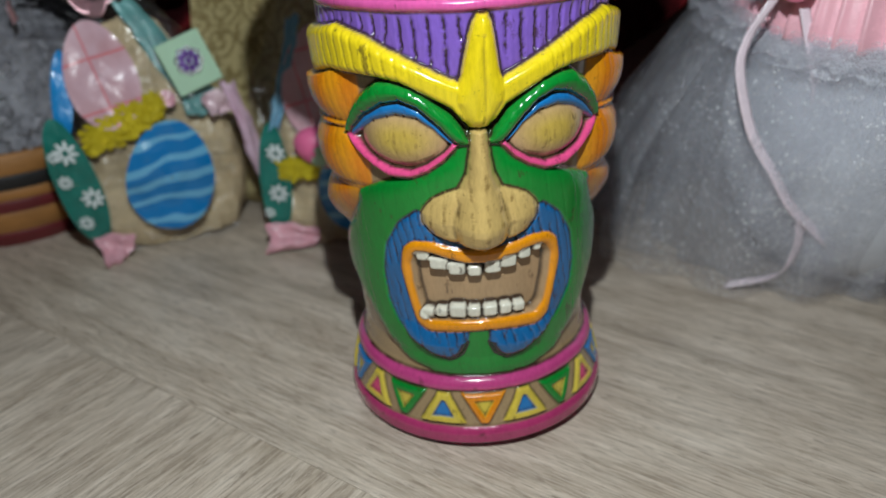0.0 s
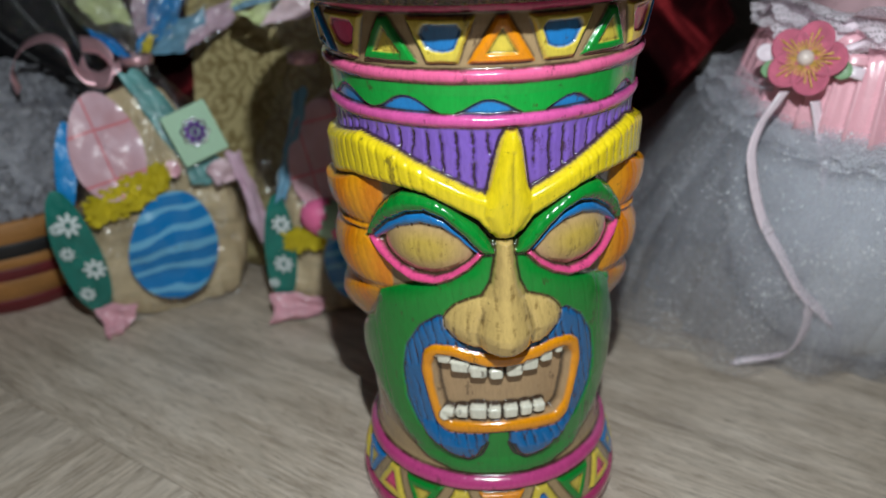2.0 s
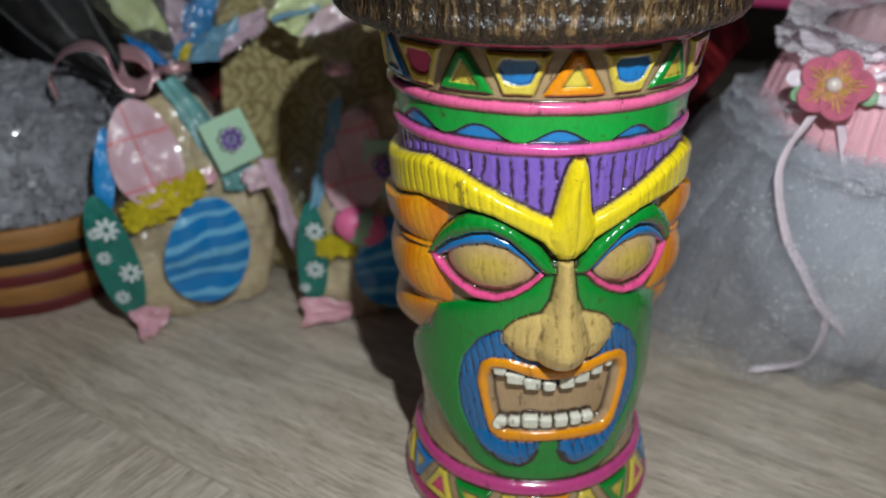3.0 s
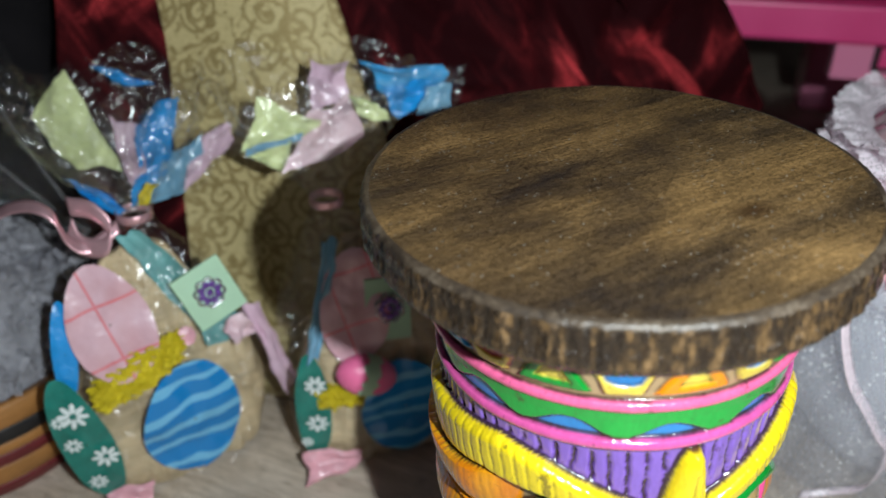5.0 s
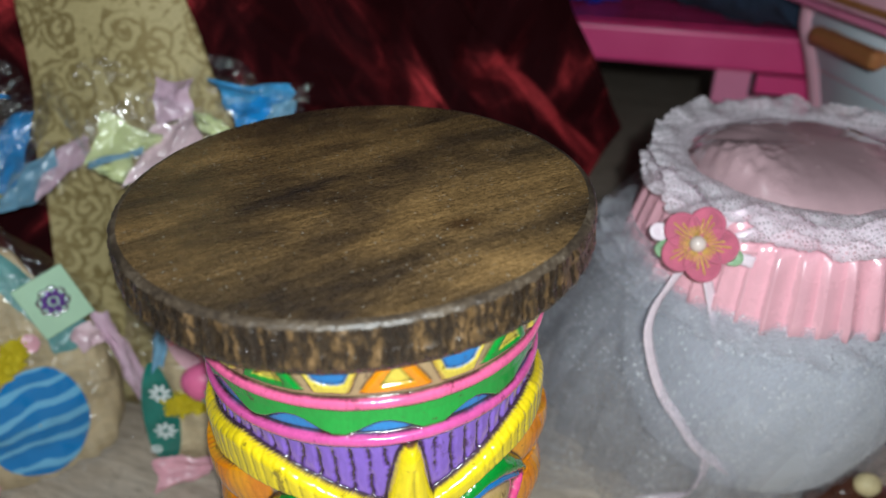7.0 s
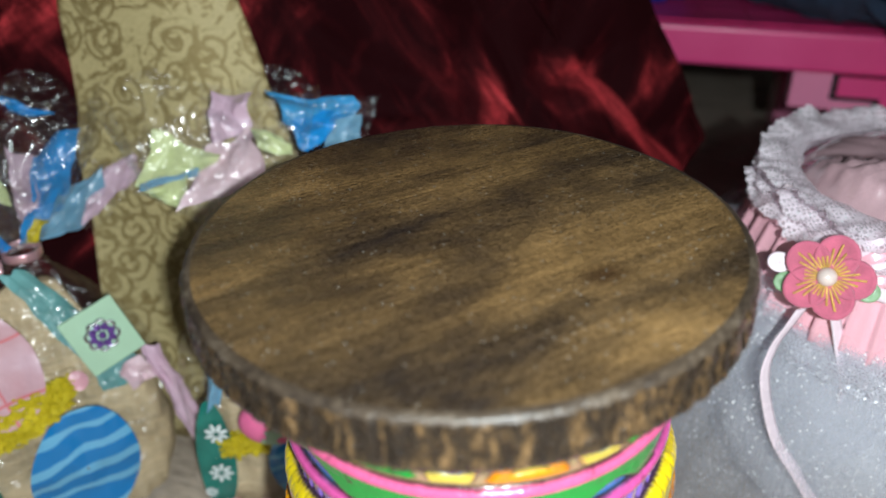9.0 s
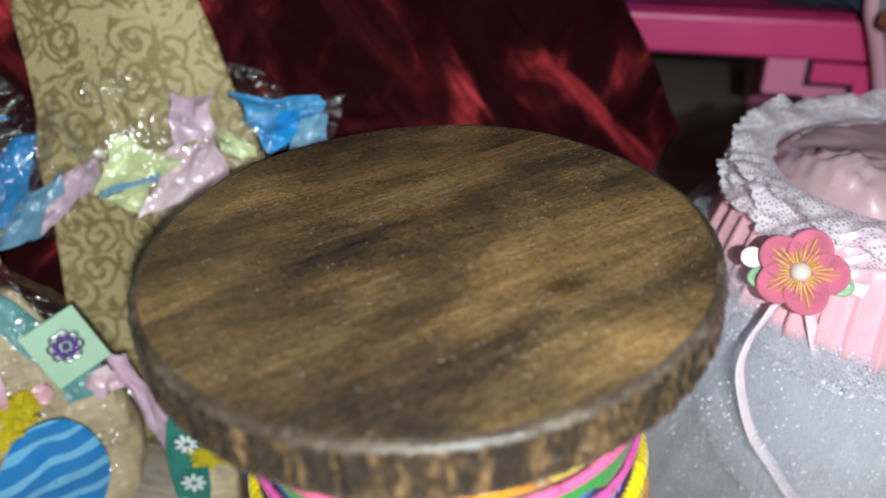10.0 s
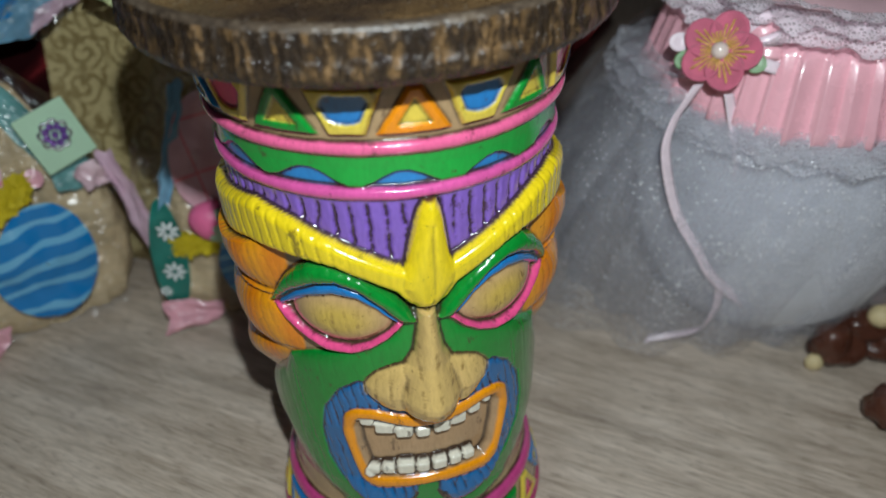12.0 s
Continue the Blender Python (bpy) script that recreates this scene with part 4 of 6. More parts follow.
# ---- gift bags ----
def front(x, z):
    """How far the bag's front lies back at a place on it."""
    return 0.002 + 0.024 * np.clip((z - 0.055) / 0.08, 0, 2) ** 1.25 + 0.007 * ((x - 0.042) / 0.05) ** 2


def print_mesh(name, cx, cz, rx, rz, tilt=0.0, egg=0.12, lift=0.0, seed=1, curl=0.0026):
    """An egg-shaped print that lies on the front of a bag."""
    rings, seg = 14, 56
    rows = []
    c, s = math.cos(radians(tilt)), math.sin(radians(tilt))
    for f in np.linspace(0.02, 1, rings):
        row = []
        for a in np.linspace(0, 2 * math.pi, seg, endpoint=False):
            u, w = f * rx * math.cos(a) * (1 - egg * math.sin(a)), f * rz * math.sin(a)
            x, z = cx + c * u - s * w, cz + s * u + c * w
            row.append((x, float(front(x, z)) - lift + curl * (noise.noise(Vector((x * 55, z * 55, seed))) + 0.35 * noise.noise(Vector((x * 130, z * 130, seed))) + 0.12 * noise.noise(Vector((x * 300, z * 300, seed)))), z))
        rows.append(row)
    return grid_mesh(name, rows, True)


def scrap_mesh(name, corners, curl, seed, n=24):
    """A crumpled piece of printed film between four corners (x, depth, z)."""
    p = np.array(corners, float)
    rows = []
    for t in np.linspace(0, 1, n):
        row = []
        for s in np.linspace(0, 1, n):
            s2, t2 = s + 0.03 * math.sin(7 * t + seed), t + 0.03 * math.sin(6 * s + 2 * seed)
            q = (1 - t2) * ((1 - s2) * p[0] + s2 * p[1]) + t2 * ((1 - s2) * p[3] + s2 * p[2])
            row.append(q)
        rows.append(row)
    g = np.array(rows)
    nrm = np.cross(p[1] - p[0], p[3] - p[0])
    nrm /= np.linalg.norm(nrm) + 1e-9
    u = np.linspace(-1, 1, n)
    bend = 0.45 * curl * (1 - u[None, :] ** 2)
    for k in range(4):
        a = 1.7 * seed + 2.4 * k
        line = math.cos(a) * u[None, :] + math.sin(a) * u[:, None]
        bend = bend + (0.6 - 0.1 * k) * curl * (1 - np.abs((line * (0.8 + 0.3 * k) + 0.37 * k + seed) % 2 - 1) * 2) * 0.6
    g = g + bend[..., None] * nrm
    return grid_mesh(name, sway(sway(g, 0.0016, 60, seed), 0.0010, 160, seed))


def shreds_mesh(name, start, end, tall, count, seed):
    """A tuft of thin crinkled strips that fills a band between two places on a bag's front."""
    rnd = random.Random(seed)
    v, q = [], []
    for k in range(count):
        u = rnd.random()
        x = start[0] + (end[0] - start[0]) * u
        z = start[1] + (end[1] - start[1]) * u + rnd.uniform(-1, 1) * tall * (0.6 + 0.4 * math.sin(math.pi * u))
        way, wide, y = rnd.uniform(-0.5, 1.0), rnd.uniform(0.0006, 0.0014), rnd.uniform(-0.0030, 0.002)
        for i in range(6):
            t = (i - 2.5) * 0.0017
            px = x + math.cos(way) * t + rnd.uniform(-0.0006, 0.0006)
            pz = z + math.sin(way) * t + rnd.uniform(-0.0008, 0.0008)
            py = float(front(px, pz)) + y - 0.0015 + rnd.uniform(-0.0008, 0.0008)
            v += [(px - math.sin(way) * wide, py, pz + math.cos(way) * wide), (px + math.sin(way) * wide, py + 0.0004, pz - math.cos(way) * wide)]
            if i:
                n = len(v)
                q.append((n - 4, n - 3, n - 1, n - 2))
    return np_mesh(name, v, q, False)


def flower_print(parent, cx, cz, size, seed, name="flower_print", material=None, depth=-0.0008):
    """A small eight-petalled flower printed on film."""
    bm = bmesh.new()
    for k in range(8):
        a = k * math.pi / 4 + seed
        pts = []
        for w in np.linspace(0, 2 * math.pi, 8, endpoint=False):
            u, v = 0.62 + 0.42 * math.cos(w), 0.19 * math.sin(w)
            x, z = cx + size * (u * math.cos(a) - v * math.sin(a)), cz + size * (u * math.sin(a) + v * math.cos(a))
            pts.append(bm.verts.new((x, float(front(x, z)) + depth, z)))
        bm.faces.new(pts)
    return part(name, bm_mesh(name, bm), material or WHITE_PRINT, parent)


def gem(parent, at, size, tilt):
    """A flower of small glittering stones in a metal rim, on the tag."""
    m = Matrix.Translation(at) @ Matrix.Rotation(tilt, 4, "X")
    rim = []
    for k in range(64):
        a = k * math.pi / 32
        r = size * (0.86 + 0.16 * abs(math.sin(4 * a)))
        rim.append([m @ Vector((r * f * math.cos(a), d, r * f * math.sin(a))) for f, d in ((0.86, -0.0008), (0.92, -0.0020), (1.02, -0.0016), (1.06, -0.0002))])
    gm = part("gem_flower", grid_mesh("gem_flower", np.array(rim + [rim[0]])), SILVER, parent, "silver-rimmed purple glitter flower")
    for k in range(9):
        a = k * math.pi / 4
        r = 0.0 if k == 8 else size * 0.56
        bm = bmesh.new()
        bmesh.ops.create_icosphere(bm, subdivisions=1, radius=1)
        for v in bm.verts:
            v.co = m @ Vector((r * math.cos(a) + v.co.x * size * 0.27, -0.0012 + v.co.y * size * 0.22, r * math.sin(a) + v.co.z * size * 0.27))
        part("stone", bm_mesh("stone", bm), GEM, gm)
    return gm


def ribbon_curl(parent, points, width, side, material, name="ribbon", label="", n=50, taper=1.0):
    return solid(part(name, strip_mesh(name, points, width, side, n, taper), material, parent, label), 0.0003)


def gift_bag(m, label, second):
    bag = base("gift_bag", m, label, "gift bag", "wrapped gift bags")
    seed = 5.0 if second else 1.0
    # filling: a crumpled raffia pad, high at the back
    rows = []
    for z, w, d in ((0.0015, 0.038, 0.017), (0.012, 0.042, 0.021), (0.035, 0.043, 0.022), (0.056, 0.041, 0.020), (0.068, 0.037, 0.016), (0.074, 0.030, 0.011), (0.082, 0.025, 0.009), (0.100, 0.021, 0.008), (0.114, 0.014, 0.006), (0.119, 0.004, 0.002)):
        row = []
        for a in np.linspace(0, 2 * math.pi, 150, endpoint=False):
            c, s = math.cos(a), math.sin(a)
            k = (abs(c) ** 4 + abs(s) ** 4) ** -0.25
            back = float(front(0.042, z))
            row.append((0.042 + w * c * k - 0.004 * (z > 0.07), back + 0.004 + d + d * s * k, z))
        rows.append(row)
    coarse = np.array(rows)
    at = np.linspace(0, len(coarse) - 1, 72)
    lo = np.minimum(at.astype(int), len(coarse) - 2)
    g = coarse[lo] + (coarse[lo + 1] - coarse[lo]) * (at - lo)[:, None, None]
    g = sway(g, 0.0050, 38, seed)
    pleat = np.array([[noise.noise(Vector((p[0] * 150 + p[2] * 30, p[1] * 60, p[2] * 32 + seed))) + 0.5 * noise.noise(Vector((p[0] * 330, p[1] * 120, p[2] * 90 + seed))) for p in r] for r in g])
    g[..., 1] += 0.0034 * pleat
    g[..., 2] = np.maximum(g[..., 2], 0.001)
    fill = part("raffia_filling", grid_mesh("raffia_filling", g, True), PAPER_TAN, bag, "pale tan raffia strands")
    fill.rotation_euler = (0, 0, radians(0 if second else 6))
    # printed eggs on the film
    if not second:
        part("egg_print", print_mesh("egg_print", 0.0425, 0.0425, 0.0218, 0.0292, -10, 0.13, 0.0035, 1), ZEBRA, bag, "blue zebra-striped egg print")
        part("egg_print", print_mesh("egg_print", 0.0185, 0.0945, 0.0168, 0.0255, 6, 0.14, 0.0030, 2), PLAID, bag, "pink plaid egg print")
        te = part("egg_print", print_mesh("egg_print", -0.0025, 0.043, 0.0105, 0.0335, 10, 0.05, 0.0030, 3), TEAL_PRINT, bag, "teal egg print with white flowers")
        for cx, cz, r in ((-0.0045, 0.060, 0.0060), (0.0035, 0.036, 0.0056), (-0.0075, 0.045, 0.0038), (-0.0020, 0.0225, 0.0040), (-0.0105, 0.058, 0.0030)):
            flower_print(te, cx, cz, r, cx * 900, depth=-0.0052)
        part("film_print", print_mesh("film_print", -0.0010, 0.085, 0.0048, 0.022, -8, 0.0, 0.0005, 4), SKY_PRINT, bag)
        part("film_print", scrap_mesh("film_print", [(0.0745, 0.0100, 0.0840), (0.0815, 0.0110, 0.0860), (0.0960, 0.0080, 0.0400), (0.0880, 0.0050, 0.0300)], 0.004, 5), LILAC_PRINT, bag)
        part("film_print", scrap_mesh("film_print", [(0.0640, 0.0080, 0.0800), (0.0740, 0.0100, 0.0830), (0.0790, 0.0080, 0.0700), (0.0680, 0.0060, 0.0690)], 0.004, 9), PALE_ROSE_PRINT, bag)
        part("yellow_tissue", shreds_mesh("yellow_tissue", (0.007, 0.064), (0.042, 0.078), 0.0075, 330, 11), YELLOW_TISSUE, bag, "shredded yellow tissue grass")["kind"] = "stuff"
        part("film_print", scrap_mesh("film_print", [(0.028, 0.026, 0.128), (0.040, 0.024, 0.127), (0.077, 0.012, 0.074), (0.058, 0.011, 0.070)], 0.002, 3), TEAL_HAZE, bag)
        part("film_print", print_mesh("film_print", 0.0475, 0.081, 0.0036, 0.0042, 30, 0.0, 0.0010, 7), ROSE_PRINT, bag)
        part("foot_fold", scrap_mesh("foot_fold", [(0.000, -0.001, 0.016), (0.022, 0.000, 0.013), (0.012, -0.006, 0.002), (0.004, -0.009, 0.0015)], 0.005, 4), ROSE_PRINT, bag)
        tag_c, tag_w, tag_h, tag_t = Vector((0.0605, 0.0100, 0.0970)), 0.0118, 0.0135, radians(-20)
    else:
        part("egg_print", print_mesh("egg_print", 0.0445, 0.035, 0.0215, 0.0265, 8, 0.10, 0.0035, 1), ZEBRA, bag, "blue zebra-striped egg print")
        part("egg_print", print_mesh("egg_print", 0.0250, 0.0890, 0.0155, 0.0265, -6, 0.14, 0.0020, 2), PLAID, bag, "pink plaid egg print")
        te = part("egg_print", print_mesh("egg_print", 0.0015, 0.0400, 0.0080, 0.0300, 0, 0.05, 0.0030, 3), TEAL_PRINT, bag, "teal egg print with white flowers")
        for cx, cz, r in ((0.003, 0.055, 0.0050), (0.0025, 0.033, 0.0052), (-0.003, 0.022, 0.003)):
            flower_print(te, cx, cz, r, cx * 900, depth=-0.0052)
        part("film_print", scrap_mesh("film_print", [(0.000, 0.006, 0.066), (0.0055, 0.004, 0.066), (0.021, 0.020, 0.118), (0.015, 0.022, 0.118)], 0.003, 8), HAZE_PRINT, bag)
        egg = ball_mesh("toy_egg", (0.0265, -0.001, 0.0575), (0.0145, 0.0085, 0.0103), 0.03, 3, turn=Matrix.Rotation(radians(22), 3, "Y"))
        egg.materials.append(HOT_PINK)
        egg.materials.append(MINT)
        for f in egg.polygons:
            u = (f.center.x - 0.0265) * math.cos(radians(22)) - (f.center.z - 0.0575) * math.sin(radians(22))
            f.material_index = 1 if abs(u) < 0.0036 else 0
        part("toy_egg", egg, None, bag, "pink egg with a pale green band")
        part("yellow_tissue", shreds_mesh("yellow_tissue", (0.006, 0.046), (0.030, 0.046), 0.0045, 310, 12), YELLOW_TISSUE, bag, "shredded yellow tissue grass")["kind"] = "stuff"
        part("foot_fold", scrap_mesh("foot_fold", [(-0.004, -0.002, 0.018), (0.024, 0.000, 0.012), (0.020, -0.003, 0.004), (-0.006, -0.007, 0.003)], 0.005, 4), ROSE_PRINT, bag)
        tag_c, tag_w, tag_h, tag_t = Vector((0.0400, 0.0085, 0.0850)), 0.0105, 0.0150, radians(3)
    # card tag with its stones
    lean = radians(14)
    me = box_mesh("tag", (-tag_w, -0.0006, -tag_h), (tag_w, 0.0006, tag_h), 0.0003, 1)
    tag = part("tag", me, MINT, bag, "mint green card tag")
    tag.matrix_basis = Matrix.Translation(tag_c) @ Matrix.Rotation(-lean, 4, "X") @ Matrix.Rotation(tag_t, 4, "Y")
    gem(tag, Vector((0.0003, -0.0012, 0.0008)), 0.0068, 0.0)
    # clear film, gathered at the neck and flaring above it
    neck = (0.040, 0.034) if not second else (0.020, 0.035)
    prof = [(0.000, 0.047, 0.026), (0.012, 0.049, 0.028), (0.040, 0.049, 0.028), (0.066, 0.046, 0.025), (0.088, 0.037, 0.021), (0.108, 0.024, 0.015), (0.122, 0.011, 0.009), (0.132, 0.006, 0.006), (0.141, 0.012, 0.011), (0.150, 0.023, 0.018), (0.162, 0.033, 0.025), (0.174, 0.039, 0.030), (0.184, 0.043, 0.033)]
    rows = []
    for z, w, d in prof:
        t = min(z / 0.125, 1.0) ** 2
        cx, cy = 0.042 * (1 - t) + neck[0] * t, 0.028 * (1 - t) + neck[1] * t + 0.45 * max(0, z - 0.13)
        ruf = 0.09 * max(0, (z - 0.13) / 0.05)
        row = []
        for a in np.linspace(0, 2 * math.pi, 64, endpoint=False):
            c, s = math.cos(a), math.sin(a)
            k = (abs(c) ** 3 + abs(s) ** 3) ** (-1 / 3) * (1 + ruf * math.sin(7 * a + seed))
            row.append((cx + w * c * k, cy + d * s * k, max(z, 0.0008) + 0.005 * max(0, (z - 0.15) / 0.03) * math.sin(5 * a + 2 * seed)))
        rows.append(row)
    g = sway(sway(np.array(rows), 0.0022, 60, seed + 9), 0.0012, 190, seed)
    g[..., 2] = np.maximum(g[..., 2], 0.0006)
    wrap = part("film_wrap", grid_mesh("film_wrap", g, True), FILM, bag, "clear crinkled film")
    wrap.visible_shadow = False
    # printed tips of the film above the neck
    if not second:
        tips = ((LIME_PRINT, [(0.0123, 0.0891, 0.1627), (0.0309, 0.0909, 0.182), (0.0406, 0.0523, 0.1447), (0.0233, 0.0611, 0.1456)], 0.004),
                (SKY_PRINT, [(0.0425, 0.0928, 0.1812), (0.0543, 0.0868, 0.1777), (0.066, 0.0809, 0.1714), (0.0496, 0.0892, 0.1724)], 0.004),
                (LILAC_PRINT, [(0.043, 0.0791, 0.1611), (0.0537, 0.0736, 0.1553), (0.0508, 0.0471, 0.142), (0.0411, 0.0464, 0.1386)], 0.004),
                (SKY_PRINT, [(0.0543, 0.0734, 0.1599), (0.076, 0.0757, 0.1668), (0.0597, 0.0537, 0.1425), (0.0407, 0.0376, 0.1336)], 0.004),
                (HAZE_PRINT, [(0.063, 0.0577, 0.1458), (0.0812, 0.0619, 0.151), (0.0726, 0.0528, 0.1321), (0.0412, 0.0351, 0.1321)], 0.004),
                (LILAC_PRINT, [(0.0765, 0.0621, 0.1498), (0.0931, 0.0648, 0.1535), (0.0955, 0.0636, 0.1441), (0.0648, 0.0455, 0.1317)], 0.004),
                (SKY_PRINT, [(0.0156, 0.0538, 0.1452), (0.0288, 0.0448, 0.1418), (0.0389, 0.0341, 0.1327), (0.0337, 0.0367, 0.1316)], 0.004),
                (YELLOW_TISSUE, [(0.047, 0.0378, 0.1418), (0.0522, 0.0351, 0.1419), (0.0466, 0.0324, 0.1344), (0.0419, 0.0348, 0.1333)], 0.004))
    else:
        tips = ((LIME_PRINT, [(0.0078, 0.0455, 0.1748), (0.0345, 0.0367, 0.1662), (0.0224, 0.0315, 0.1609), (-0.0016, 0.0385, 0.1544)], 0.004),
                (HAZE_PRINT, [(-0.0012, 0.0369, 0.1556), (0.0238, 0.0307, 0.1644), (0.0237, 0.0302, 0.1612), (0.0013, 0.0357, 0.1538)], 0.001),
                (LIME_PRINT, [(-0.0006, 0.0393, 0.1525), (0.0205, 0.0341, 0.1587), (0.015, 0.0282, 0.147), (0.0078, 0.0321, 0.1498)], 0.003),
                (LILAC_PRINT, [(0.0321, 0.0528, 0.1876), (0.0491, 0.0486, 0.1871), (0.0457, 0.0412, 0.1745), (0.03, 0.041, 0.168)], 0.006),
                (PALE_ROSE_PRINT, [(0.0291, 0.0402, 0.1684), (0.0464, 0.0389, 0.1758), (0.0499, 0.0236, 0.1624), (0.0145, 0.0263, 0.1469)], 0.005),
                (LIME_PRINT, [(0.0458, 0.0401, 0.1766), (0.0588, 0.0358, 0.1715), (0.0611, 0.0291, 0.1642), (0.0489, 0.0321, 0.1675)], 0.003),
                (SKY_PALE_PRINT, [(0.0571, 0.0569, 0.1852), (0.0941, 0.0476, 0.1806), (0.0922, 0.0419, 0.1736), (0.0623, 0.0453, 0.1732)], 0.005),
                (SKY_PRINT, [(0.062, 0.0448, 0.1746), (0.0786, 0.0422, 0.1797), (0.0923, 0.0398, 0.1749), (0.0684, 0.0355, 0.1629)], 0.005),
                (HAZE_PRINT, [(0.0819, 0.0388, 0.1754), (0.0929, 0.0387, 0.1769), (0.0901, 0.0322, 0.1665), (0.0747, 0.0339, 0.1644)], 0.003))
    shift = np.array((-0.0121, 0.0044, 0.0) if second else (0.0, 0.0, 0.0))
    for k, (mt, corners, curl) in enumerate(tips):
        corners = np.array(corners) + shift
        part("film_tip", scrap_mesh("film_tip", corners, curl, k + seed), mt, bag)
        mid = np.mean(np.array(corners), axis=0)
        wide = (np.array(corners) - mid) * (1.35, 1.0, 1.22) + mid + np.array((0.001, -0.0025, 0.002))
        clear = part("clear_film_edge", scrap_mesh("clear_film_edge", wide, curl * 1.6, k + seed + 3), FILM, bag)
        clear.visible_shadow = False
    if not second:
        ribbon_curl(bag, [(0.032, 0.0275, 0.1301), (0.0185, 0.0265, 0.1239), (0.0116, 0.0277, 0.1296), (0.0084, 0.0305, 0.1401), (0.0002, 0.037, 0.1434), (-0.0109, 0.0471, 0.1376), (-0.0176, 0.0527, 0.1257), (-0.0159, 0.0474, 0.1167)], 0.0060, [(0, 0.6, 0.8), (0.3, 0.8, 0.3)], RIBBON_FOIL, "ribbon_curl", "shiny rose curling ribbon")
        ribbon_curl(bag, [(0.0155, 0.037, 0.1395), (0.0236, 0.0295, 0.1386), (0.0284, 0.0237, 0.1317), (0.0246, 0.0223, 0.1244), (0.0163, 0.0287, 0.1252), (0.014, 0.0344, 0.1317)], 0.0080, [(0, 0.4, 1), (0.4, 0.2, 0.8)], RIBBON_FOIL, "ribbon_bow", "shiny rose ribbon tied at the neck")
    ribbon_curl(bag, [(neck[0] + 0.0075 * math.cos(a), neck[1] + 0.0075 * math.sin(a), 0.131) for a in np.linspace(0, 2 * math.pi, 9)], 0.004, [(0, 0, 1), (0, 0, 1)], RIBBON_FOIL, "neck_tie")
    return bag


gift_bag(pose(-0.152, 0.360, 0, 0, 0, 27), "clear film gift bag with printed eggs, mint tag, rose ribbon", False)
gift_bag(pose(-0.0610, 0.379, 0, 0, 0, 14), "clear film gift bag with printed eggs and a pink toy egg", True)


